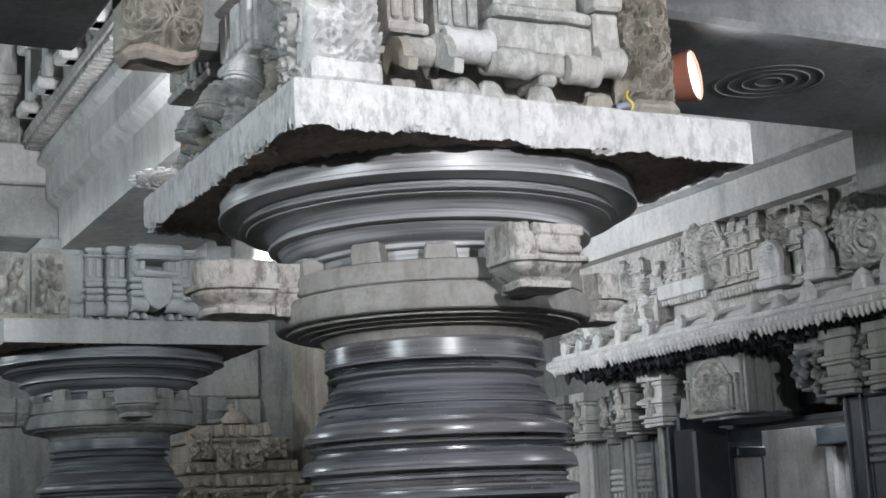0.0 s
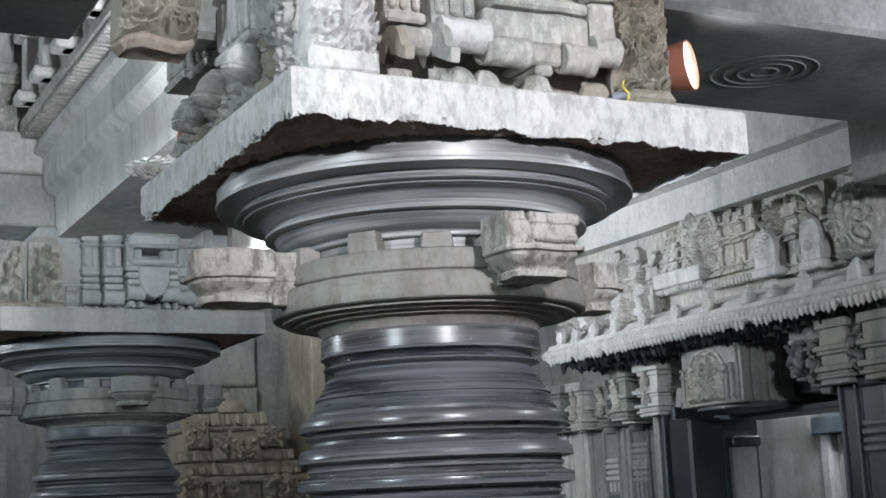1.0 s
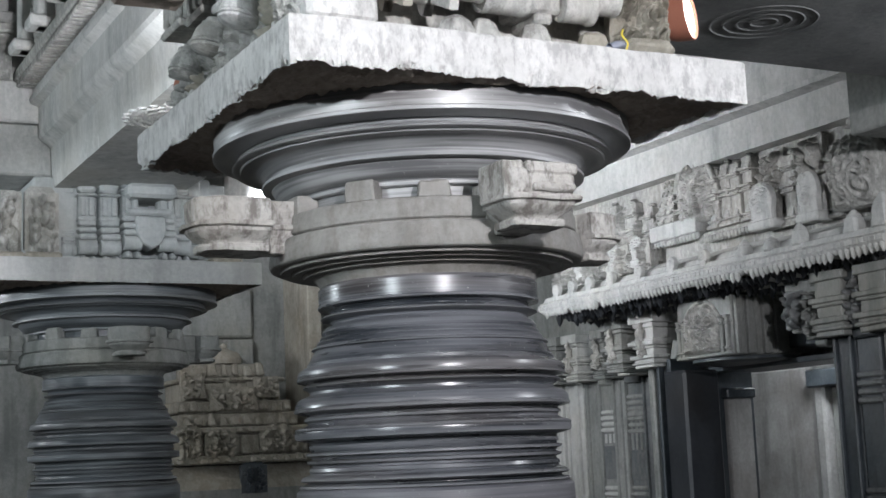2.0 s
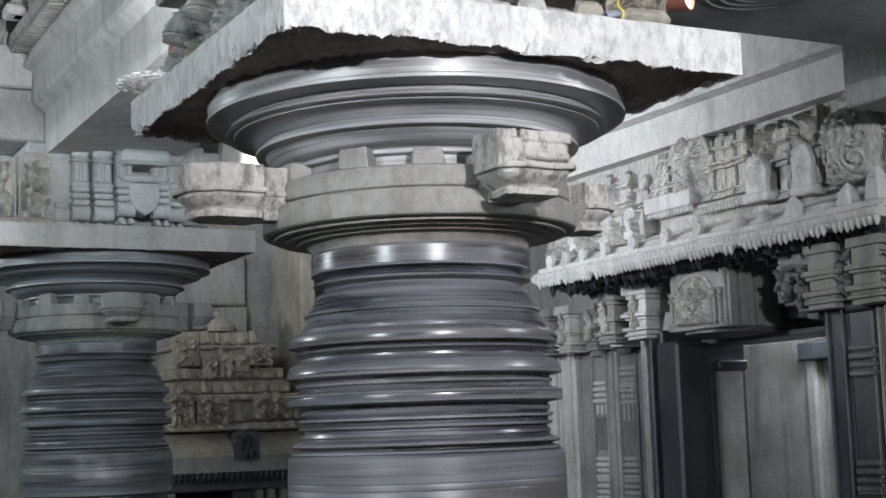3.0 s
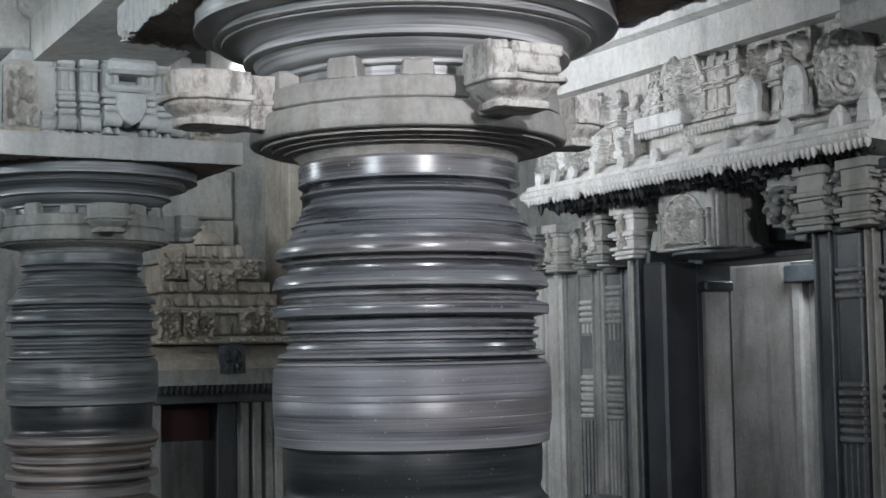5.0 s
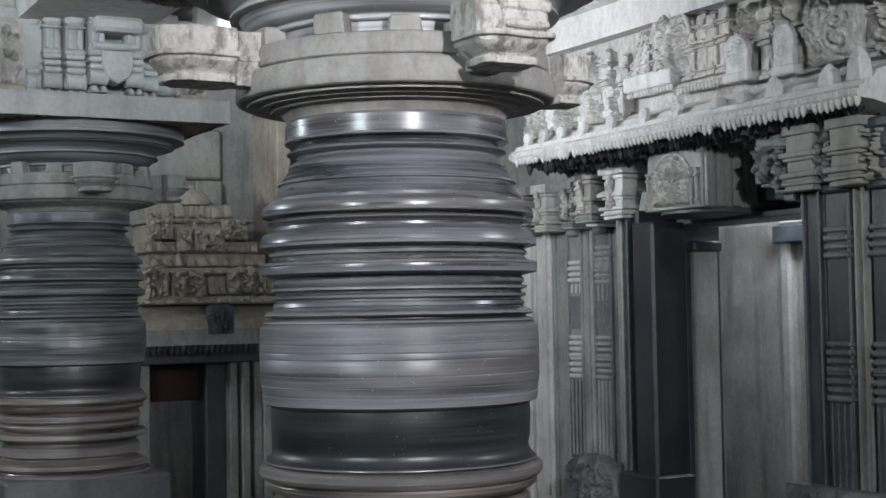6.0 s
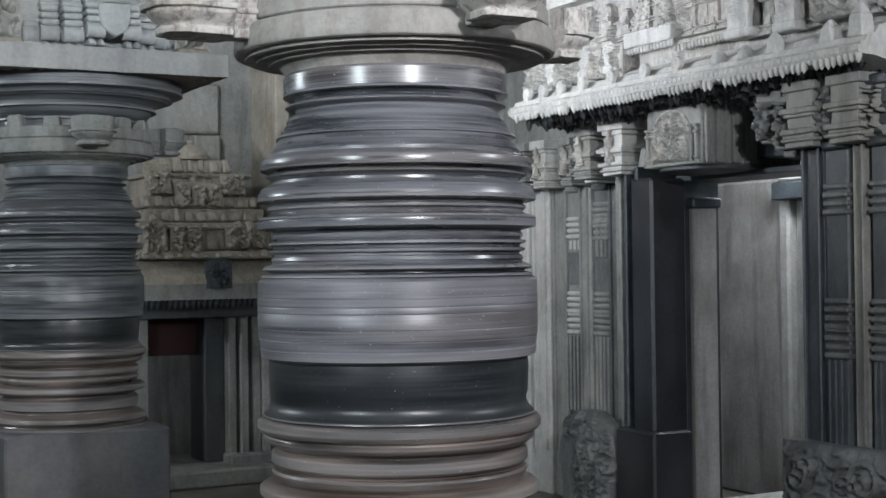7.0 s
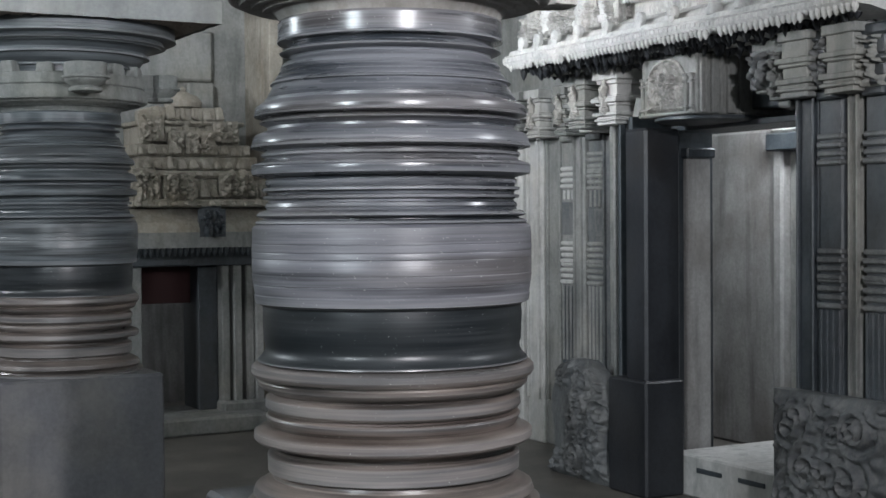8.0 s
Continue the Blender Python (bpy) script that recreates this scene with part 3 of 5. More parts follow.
def fluted(parent, m, w, h, d, n, material):
    """A small fluted pier front in the xz plane, facing -y, with a cornice."""
    front = part("fluted_front", moved(slab(-w / 2, w / 2, -d, 0.05, 0, h, 0.006), m), material, parent)
    step = w / n
    for i in range(n):
        part("flute", moved(slab(-w / 2 + step * (i + 0.16), -w / 2 + step * (i + 0.84), -d - 0.018, -d + 0.004, h * 0.08, h * 0.86, 0.007), m), material, front)
    part("cornice", moved(slab(-w / 2 - 0.012, w / 2 + 0.012, -d - 0.03, 0.05, h * 0.9, h + 0.002, 0.008), m), material, front)
    part("base", moved(slab(-w / 2 - 0.008, w / 2 + 0.008, -d - 0.022, 0.05, -0.02, h * 0.05, 0.008), m), material, front)
    return front


def volute(bm, m, r):
    """A curled leaf: a thick spiral seen from the side."""
    tmp = bmesh.new()
    n, prev = 26, None
    for i in range(n + 1):
        a = -0.6 + i / n * 4.6
        q = r * (1.25 - 0.75 * i / n)
        c, sn = math.cos(a), math.sin(a)
        ring = [tmp.verts.new((x, -q * c - (0.4 * r if i < 3 else 0), q * sn)) if k < 2 else tmp.verts.new((x, -(q * 0.2) * c, (q * 0.2) * sn)) for k, x in enumerate((-0.014, 0.014, 0.014, -0.014))]
        if prev:
            for k in range(4):
                tmp.faces.new((prev[k], prev[(k + 1) % 4], ring[(k + 1) % 4], ring[k]))
        prev = ring
    bmesh.ops.recalc_face_normals(tmp, faces=tmp.faces[:])
    return join(bm, moved(tmp, m))


def south(x, y, z):
    return pose(x, y, z)


def west(x, y, z):
    return pose(x, y, z, 0, 0, -90)


def bracket_capital():
    c = thing("bracket_capital", (0, 0, 0), "pale stone bracket capital carved with rolls, flutes and leaf scrolls", "capital", "carved bracket capitals")
    bm = slab(-0.5, 0.46, -0.5, 0.55, 2.872, 3.34, 0.01)
    part("core", bm, CARVED, c)
    # south face, from the near corner towards the cross beam
    bm = moved(relief(0.21, 0.44, 0.06, 21, 15, 64, 110, bulge=0.02, fine=1.0), south(-0.56, -0.655, 2.93))
    part("corner_block", bm, ABACUS, c, "whitewashed corner block carved with leaf scrolls", True, 60)
    part("corner_block_base", slab(-0.66, -0.455, -0.69, -0.4, 2.885, 2.96, 0.014), ABACUS, c)
    part("corner_side", moved(relief(0.2, 0.44, 0.05, 22, 13, 56, 90, bulge=0.02, fine=1.0), west(-0.64, -0.54, 2.885)), CARVED, c, "", True, 60)
    for x, w in ((-0.345, 0.11), (-0.185, 0.14)):
        fluted(c, south(x, -0.56, 3.09), w, 0.26, 0.05, 3, CARVED)
    bm = volute(bmesh.new(), south(-0.385, -0.61, 2.985), 0.075)
    part("curled_leaf", bm, BUFF, c, "", True, 50)
    bm = roll(bmesh.new(), -0.325, -0.62, 3.02, 0.04, 0.07)
    part("small_roll", bm, CARVED, c, "", True, 40)
    bm = volute(bmesh.new(), south(-0.268, -0.63, 2.985), 0.09)
    part("curled_leaf", bm, CARVED, c, "", True, 50)
    for x, z, r, w in ((-0.18, 3.045, 0.05, 0.135), (-0.045, 3.012, 0.045, 0.13), (0.2, 3.012, 0.045, 0.09), (0.295, 3.045, 0.045, 0.07)):
        bm = roll(bmesh.new(), x, -0.64, z, r, w)
        part("roll", roughen(bm, 0.003, 30), ABACUS if x < -0.1 else CARVED, c, "", True, 40)
    for q in ((-0.1, 0.25, -0.645, -0.4, 3.045, 3.145), (-0.09, 0.24, -0.665, -0.4, 3.148, 3.185), (-0.06, 0.22, -0.62, -0.4, 3.19, 3.26), (0.255, 0.345, -0.65, -0.4, 3.08, 3.2), (0.25, 0.35, -0.67, -0.4, 3.202, 3.3), (0.02, 0.15, -0.65, -0.4, 2.985, 3.05), (0.06, 0.12, -0.648, -0.5, 2.955, 2.99)):
        bm = slab(*q, 0.01)
        bmesh.ops.subdivide_edges(bm, edges=bm.edges[:], cuts=3, use_grid_fill=True)
        part("moulded_block", roughen(bm, 0.007, 11), CARVED, c)
    for x, s in ((-0.19, 0.06), (-0.09, 0.05), (0.07, 0.055), (0.27, 0.045)):
        bm = bmesh.new()
        box(bm, -s, s, -0.07, 0.05, 0, 0.085, 0.016, 0.55)
        part("leaf_foot", roughen(moved(bm, pose(x, -0.6, 2.873, 0, 0, 60 * math.sin(x * 31))), 0.012, 13), CARVED if x < 0.2 else BUFF, c)
    # buff beast-and-scroll block towards the cross beam
    bm = moved(relief(0.18, 0.42, 0.07, 31, 22, 64, 120, bulge=0.05, fine=0.9), pose(0.45, -0.6, 2.92, 0, 0, -22))
    part("scroll_end", bm, BUFF, c, "buff block carved with deep scrolls", True, 60)
    bm = bmesh.new()
    box(bm, 0.36, 0.53, -0.68, -0.45, 2.874, 2.945, 0.03)
    bmesh.ops.subdivide_edges(bm, edges=bm.edges[:], cuts=2, use_grid_fill=True)
    part("scroll_foot", roughen(bm, 0.015, 12), BUFF, c)
    # west face
    for y, z, w, h in ((-0.1, 3.13, 0.3, 0.19), (0.24, 3.17, 0.17, 0.17), (0.5, 3.2, 0.2, 0.16)):
        fluted(c, west(-0.6, y, z), w, h, 0.06, 3, ABACUS if y < 0 else CARVED)
    for y, z, r in ((-0.17, 3.055, 0.06), (0.1, 3.045, 0.06), (0.36, 3.03, 0.055)):
        bm = bulb(bmesh.new(), pose(-0.665, y, z, 0, 14, 0), r)
        part("lotus_bud", bm, ABACUS if y < 0 else CARVED, c, "", True, 35)
    for k, (y, z, w, h) in enumerate(((-0.3, 2.9, 0.13, 0.36), (0.08, 2.9, 0.13, 0.34), (0.36, 2.92, 0.12, 0.32), (0.56, 2.95, 0.1, 0.34))):
        carved_group(c, west(-0.6, y, z), w, h * 0.62, 900 + k, CARVED if k % 2 else BUFF)
    for y in (-0.28, 0.05, 0.2, 0.35, 0.5):
        bm = bmesh.new()
        box(bm, -0.07, 0.07, -0.07, 0.08, 0, 0.1, 0.02, 0.6)
        part("leaf_foot", roughen(moved(bm, west(-0.6, y, 2.873)), 0.014, 12), CARVED, c)
    part("leaf_panel", moved(relief(1.02, 0.3, 0.09, 93, 36, 150, 60, bulge=0.03, fine=0.9), west(-0.555, 0.12, 2.876)), CARVED, c, "", True, 60)
    part("moulded_block", slab(-0.63, -0.45, -0.38, 0.64, 3.085, 3.135, 0.02), CARVED, c)
    return c


bracket_capital()

# carved end of the bracket arm towards the west, jutting over the slab
arm = thing("carved_corbel", (0, 0, 0), "buff carved beast-and-scroll end of a jutting stone corbel", "corbel")
part("scroll_panel", roughen(moved(relief(0.26, 0.25, 0.06, 77, 13, 100, 90, bulge=0.08, fine=1.1), pose(-0.885, -0.02, 3.15, 0, 0, -8)), 0.02, 9), BUFF, arm, "", True, 60)
part("arm", slab(-0.94, -0.6, 0.04, 0.2, 3.2, 3.42, 0.02), GREY, arm)
bm = bmesh.new()
box(bm, -1.0, -0.76, -0.05, 0.08, 3.115, 3.17, 0.02)
bmesh.ops.subdivide_edges(bm, edges=bm.edges[:], cuts=3, use_grid_fill=True)
part("scroll_base", roughen(bm, 0.02, 9), ROUGH, arm)


def bracket_capital_far():
    c = thing("bracket_capital", (0.03, 4.36, 0), "grey stone bracket capital with stacked blocks, shield and carved figures", "capital", "carved bracket capitals")
    part("core", slab(-0.5, 0.6, -0.5, 0.5, 2.872, 3.36, 0.01), ASHLAR, c)
    rng = random.Random(4)
    for x, d, w in ((-0.31, -0.06, 0.04), (-0.22, 0.02, 0.05), (-0.11, 0.08, 0.055), (0.0, 0.12, 0.05), (0.2, 0.12, 0.05), (0.3, 0.06, 0.05), (0.39, 0.0, 0.045), (0.47, -0.06, 0.04)):
        y, lift = -0.53 - d, rng.uniform(-0.015, 0.015)
        turn = pose(x, y, lift, 0, 0, rng.uniform(-5, 5))
        part("upper_block", moved(roughen(box(bmesh.new(), -w, w, -0.035, 0.2, 3.27, 3.41 + lift, 0.016), 0.006, 15), turn), ASHLAR, c)
        fluted(c, turn @ pose(0, 0.02, 3.13), 2 * w - 0.008, 0.135, 0.02, 2, ASHLAR)
        for k in range(3):
            part("thin_slab", moved(slab(-w, w, -0.02 - 0.014 * k, 0.2, 3.085 - 0.04 * k, 3.118 - 0.04 * k, 0.009), turn), ASHLAR, c)
        bm = roll(bmesh.new(), 0, -0.01, 2.965, 0.042, 2 * w - 0.02)
        part("roll", moved(bm, turn), ASHLAR, c, "", True, 40)
        for q in (-0.5, 0.5):
            part("leaf_foot", moved(roughen(box(bmesh.new(), q * w - 0.022, q * w + 0.022, -0.06, 0.06, 2.874, 2.92, 0.01, 0.5), 0.012, 21), turn), ASHLAR, c)
    bm = bmesh.new()
    pts = [(-0.1, 0.09), (0.1, 0.09), (0.105, -0.02), (0.07, -0.1), (0.0, -0.14), (-0.07, -0.1), (-0.105, -0.02)]
    a = [bm.verts.new((x, -0.045, z)) for x, z in pts]
    b = [bm.verts.new((x * 0.92, -0.06, z * 0.92)) for x, z in pts]
    d = [bm.verts.new((x, 0.1, z)) for x, z in pts]
    for i in range(7):
        j = (i + 1) % 7
        bm.faces.new((a[j], a[i], b[i], b[j]))
        bm.faces.new((d[j], d[i], a[i], a[j]))
    bm.faces.new(b)
    bmesh.ops.recalc_face_normals(bm, faces=bm.faces[:])
    part("shield", moved(bm, pose(0.1, -0.67, 3.05) @ Matrix.Scale(0.8, 4)), ASHLAR, c, "plain shield-shaped boss")
    part("bracket_nose", slab(-0.04, 0.24, -0.76, -0.4, 3.22, 3.3, 0.02), ASHLAR, c)
    part("bracket_hood", slab(-0.01, 0.21, -0.72, -0.4, 3.3, 3.41, 0.025), ASHLAR, c)
    part("bracket_sill", slab(-0.03, 0.23, -0.7, -0.4, 3.13, 3.17, 0.014), ASHLAR, c)
    for k, (x, y, w, h) in enumerate(((-0.47, -0.58, 0.17, 0.38), (-0.67, -0.56, 0.18, 0.36), (0.57, -0.56, 0.16, 0.36))):
        part("figure_plinth", slab(x - w / 2 - 0.015, x + w / 2 + 0.015, y - 0.05, y + 0.15, 2.874, 2.92, 0.012), BUFF, c)
        carved_group(c, south(x, y, 2.92), w, h, 57 + k, CARVED)
    return c


bracket_capital_far()

# ---- setting: floor, beams, ceiling, walls ----


def setting(name, bm, material, label, category, smooth=False):
    return tagged(part(name, bm, material, None, "", smooth), label, category, kind="structure")


setting("floor", slab(-9, 9, -11, 10, -0.35, -0.15, 0), FLOOR, "worn dark stone slab floor", "floor")
setting("ceiling", slab(-9, 9, -11, 10, 4.75, 4.95, 0), GREY, "grey stone ceiling slabs", "ceiling")

# beam along the aisle, from pillar to pillar, with stepped faces
AISLE = [(-0.36, 3.30), (0.36, 3.30), (0.36, 3.52), (0.42, 3.56), (0.42, 4.75), (-0.52, 4.75), (-0.52, 4.0), (-0.47, 3.96), (-0.47, 3.82), (-0.49, 3.80), (-0.485, 3.775), (-0.44, 3.755), (-0.44, 3.60), (-0.43, 3.575), (-0.37, 3.53)]
for y0, y1 in ((0.62, 3.9), (4.85, 8.2), (-5.0, -0.62)):
    setting("beam_aisle", sweep_y(bmesh.new(), AISLE, y0, y1), BEAM, "pale stone beam with stepped faces between pillars", "beam")
# toothed cornice on the aisle beam
cornice = thing("toothed_cornice", (0, 0, 0), "carved stone cornice with a row of teeth along the beam", "cornice")
part("cornice", slab(-0.575, -0.43, 0.8, 3.9, 3.887, 3.95, 0.01), CARVED, cornice)
for k in range(52):
    part("tooth", slab(-0.565, -0.46, 0.85 + 0.058 * k, 0.885 + 0.058 * k, 3.852, 3.886, 0.004), CARVED, cornice)
part("carved_soffit", moved(relief(2.2, 0.22, 0.04, 512, 46, 200, 40, lean=0.5, fine=1.3), south(-1.7, 3.84, 3.9)), CARVED, cornice, "", True, 60)
part("cornice", slab(-2.7, -0.6, 3.7, 3.86, 4.12, 4.18, 0.012), CARVED, cornice)
# little posts of the attic above the cornice
attic = thing("attic_posts", (0, 0, 0), "row of small pale stone posts above the cornice", "posts")
for yy in (2.0, 2.55, 3.05, 3.5):
    bm = slab(-0.62, -0.5, yy - 0.05, yy + 0.05, 3.95, 4.6, 0.01)
    box(bm, -0.66, -0.5, yy - 0.08, yy + 0.08, 3.95, 4.01, 0.012)
    box(bm, -0.66, -0.5, yy - 0.08, yy + 0.08, 4.3, 4.36, 0.012)
    part("post", bm, BEAM, attic)
for xx in (-0.69, -0.98, -1.3):
    bm = slab(xx - 0.06, xx + 0.06, 3.72, 3.85, 4.18, 4.6, 0.012)
    box(bm, xx - 0.09, xx + 0.09, 3.7, 3.85, 4.18, 4.24, 0.012)
    part("post", bm, BEAM, attic)
for k, yy in enumerate((2.28, 2.8, 3.28)):
    part("panel", moved(relief(0.34, 0.45, 0.04, 500 + k, 6, 30, 40), west(-0.54, yy, 3.96)), CARVED, attic, "", True, 60)

# cross beams
for x0, x1, y in ((0.52, 2.9, 0), (-3.6, -1.02, 0), (-3.6, -0.36, 4.36), (0.64, 1.3, 4.36)):
    if y and x0 < 0:
        bm = slab(x0, x1, y - 0.46, y + 0.48, 3.37, 3.66, 0.012)
        box(bm, x0, x1 - 0.02, y - 0.48, y + 0.48, 3.665, 3.9, 0.012)
        box(bm, x0, x1, y - 0.45, y + 0.48, 3.905, 4.12, 0.012)
        box(bm, x0, x1 + 0.03, y - 0.5, y + 0.5, 4.125, 4.4, 0.012)
    else:
        bm = slab(x0, x1, y - 0.48, y + 0.48, 3.29, 3.75, 0.02)
        box(bm, x0, x1, y - 0.44, y + 0.44, 3.755, 4.75, 0.0)
    setting("beam_cross", bm, BEAM if y else SHADED_BEAM, "grey stone cross beam between pillar and wall", "beam")

# lotus flowers on the undersides of the beams


def lotus(at, label, material, grow=1.0):
    l = thing("lotus_roundel", at, label, "carving", "carved lotus roundels")
    for r in (0.05, 0.1, 0.15, 0.2):
        bm = bmesh.new()
        torus(bm, pose(0, 0, -0.002), r * grow, 0.007 * grow, 40)
        part("ring", bm, material, l, "", True, 80)
        bm = bmesh.new()
        n = int(10 + r * 70)
        for i in range(n):
            a = 2 * math.pi * i / n
            torus(bm, pose((r + 0.025) * grow * math.cos(a), (r + 0.025) * grow * math.sin(a), 0), 0.011 + r * 0.03, 0.006, 10, 5)
        part("petal_ring", bm, material, l, "", True, 80)
    return l


lotus((1.45, 0, 3.296), "dark carved lotus roundel on the underside of the cross beam", SHADED_BEAM)
lotus((-0.16, 2.1, 3.298), "pale carved lotus roundel on the underside of the aisle beam", BEAM, 1.1)

# beam over the carved wall
setting("beam_wall", sweep_y(bmesh.new(), [(3.36, 3.44), (3.9, 3.44), (3.9, 4.75), (3.30, 4.75), (3.30, 3.70), (3.27, 3.69), (3.27, 3.66), (3.33, 3.65), (3.36, 3.645)], 0.7, 8.2), BEAM, "pale stone beam above the carved wall", "beam")
# pier that carries the beams beside the doorway
bm = slab(2.9, 3.6, -0.6, 1.12, 3.2, 4.75, 0.01)
setting("beam_end", bm, GREY, "grey stone beam end on the wall", "beam")

WALL_X = 4.2
setting("wall_east", slab(WALL_X, 4.55, 4.45, 8.2, -0.15, 4.75, 0), GREY, "grey stone wall behind the pilasters", "wall")
bm = slab(3.55, 4.55, -3.0, 1.3, -0.15, 4.75, 0)
setting("wall_door", bm, GREY, "grey stone wall beside the doorway", "wall")
setting("wall_over_door", slab(3.6, 4.55, 1.3, 4.45, 2.62, 3.44, 0), GREY, "stone wall over the doorway", "wall")
setting("wall_inner", slab(5.75, 5.95, 1.0, 9, -0.15, 4.75, 0), PLASTER, "plain grey inner room wall", "wall")
setting("ceiling_inner", slab(4.55, 5.95, 1.0, 9, 3.0, 3.2, 0), GREY, "stone ceiling of the inner room", "ceiling")
setting("wall_inner_side", slab(4.55, 5.75, 6.6, 6.8, -0.15, 3.0, 0), PLASTER, "plain grey inner room side wall", "wall")
bm = slab(-9, 1.5, 8.2, 8.5, -0.15, 4.75, 0)
box(bm, 1.5, 2.25, 8.2, 8.5, 1.25, 4.75)
box(bm, 2.25, 4.55, 8.2, 8.5, -0.15, 4.75)
setting("wall_north", bm, GREY, "grey stone wall at the end of the hall", "wall")
setting("wall_north_back", slab(-0.5, 5, 9.6, 9.8, -0.15, 1.9, 0), PLASTER, "pale wall inside the niche", "wall")
setting("wall_south", slab(-9, 9, -11.3, -11, -0.15, 4.75, 0), GREY, "grey stone wall", "wall")
setting("wall_west", slab(-9.3, -9, -11, 10, -0.15, 4.75, 0), GREY, "grey stone wall", "wall")

# ---- carved wall: eave with pendants ----
eave = thing("eave", (0, 0, 0), "pale stone eave with pendant teeth over the doorway", "eave")
PROFILE = [(3.15, 2.705), (3.14, 2.72), (3.14, 2.745), (3.16, 2.75), (3.15, 2.762), (3.19, 2.772), (3.2, 2.80), (3.26, 2.815), (3.28, 2.85), (3.36, 2.875), (3.4, 2.9), (4.2, 2.9), (4.2, 2.64), (3.5, 2.64), (3.25, 2.70)]
part("cornice", sweep_y(bmesh.new(), PROFILE, 2.37, 4.55), BEAM, eave)
part("cornice", sweep_y(bmesh.new(), [(x - 0.035 if x < 3.45 else x, z - 0.014) for x, z in PROFILE], 1.17, 2.37), BEAM, eave)


def shared(name, bm, material):
    me = bpy.data.meshes.new(name)
    bm.to_mesh(me)
    bm.free()
    me.materials.append(material)
    return me


pendant = shared("pendant", lathe([(0.004, 0.0), (0.015, -0.002), (0.0195, -0.02), (0.018, -0.034), (0.011, -0.05), (0.002, -0.062)], 8), BEAM)
fillet = shared("fillet", slab(-0.006, 0.01, -0.013, 0.013, -0.014, 0.014, 0.003), BEAM)
rng = random.Random(3)
for i in range(80):
    y = 1.19 + i * 0.042
    x, z = (3.16, 2.715) if y > 2.37 else (3.125, 2.701)
    ob = new("pendant", pendant)
    ob.parent, ob.matrix_local = eave, Matrix.LocRotScale((x, y, z), Euler((rng.uniform(-0.08, 0.08), 0, 0)), (1, 1, rng.uniform(0.8, 1.1) if rng.random() > 0.06 else 0.5))
    ob = new("fillet", fillet)
    ob.parent, ob.location = eave, (x - 0.019, y, z + 0.018)
# rows of black points added to fill in the deep shade under the eave
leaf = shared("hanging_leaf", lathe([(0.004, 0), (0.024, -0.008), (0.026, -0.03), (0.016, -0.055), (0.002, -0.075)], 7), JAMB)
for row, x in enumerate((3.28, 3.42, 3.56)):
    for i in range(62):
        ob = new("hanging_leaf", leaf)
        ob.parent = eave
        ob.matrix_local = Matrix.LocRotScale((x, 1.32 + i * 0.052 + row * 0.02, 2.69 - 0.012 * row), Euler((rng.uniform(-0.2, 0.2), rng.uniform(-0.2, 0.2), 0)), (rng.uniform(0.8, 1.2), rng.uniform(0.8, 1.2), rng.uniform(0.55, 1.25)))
# small round plaques standing on the eave
for k, yy in enumerate((4.4, 4.2, 3.98, 3.72, 3.4, 3.05, 2.73)):
    bm = lathe([(0.004, 0.012), (0.02, 0.016), (0.03, 0.008), (0.04, 0.012), (0.052, 0.004), (0.055, -0.03)], 16, cap=False)
    moved(bm, pose(0, 0, 0, 0, -90, 0))
    box(bm, -0.01, 0.04, -0.035, 0.035, -0.075, -0.03, 0.006)
    part("plaque", moved(bm, pose(3.2, yy, 2.845) @ Matrix.Scale(0.8, 4)), BEAM, eave, "", True, 40)

# pointed upright stones on the forward stretch of the eave
for yy, w, h in ((2.33, 0.028, 0.075), (2.1, 0.03, 0.06), (1.86, 0.034, 0.09), (1.45, 0.045, 0.09), (1.24, 0.055, 0.14)):
    bm = box(bmesh.new(), 3.15, 3.24, yy - w, yy + w, 2.78, 2.8 + h * 0.7, 0.008, 0.85)
    box(bm, 3.16, 3.23, yy - w * 0.8, yy + w * 0.8, 2.8 + h * 0.7, 2.8 + h * 1.15, 0.006, 0.25)
    part("upright_stone", roughen(bm, 0.005, 21), BEAM, eave)

# ---- frieze above the eave ----
frieze = thing("frieze", (0, 0, 0), "carved stone frieze with medallions, scrolls and miniature towers", "frieze")
part("backing", slab(3.475, 3.7, 1.1, 4.7, 2.88, 3.44, 0), CARVED, frieze)


def mini_tower(y, z, w, h, seed, x=3.45, tiers=5):
    """A stepped miniature shrine tower on the frieze."""
    rng = random.Random(seed)
    tower = part("mini_tower", slab(3.47, 3.56, y - w * 0.3, y + w * 0.3, z, z + h * 0.8, 0.01), CARVED, frieze)
    for k in range(tiers):
        q = w * (1 - 0.68 * k / tiers) / 2
        z0, t = z + h * k / tiers, h / tiers
        part("tier", roughen(slab(x - 0.03 + 0.014 * k, 3.56, y - q, y + q, z0, z0 + t * 0.5, 0.005), 0.005, 20), CARVED, tower)
        part("neck", slab(x - 0.015 + 0.014 * k, 3.56, y - q * 0.85, y + q * 0.85, z0 + t * 0.5, z0 + t, 0.004), CARVED, tower)
        for s in (-0.7, 0, 0.7):
            bm = box(bmesh.new(), x - 0.045 + 0.014 * k, 3.5, y + q * s - q * 0.16, y + q * s + q * 0.16, z0 + 0.004, z0 + t * 0.8, 0.006, 0.6)
            part("boss", roughen(bm, 0.004, 20), CARVED, tower)


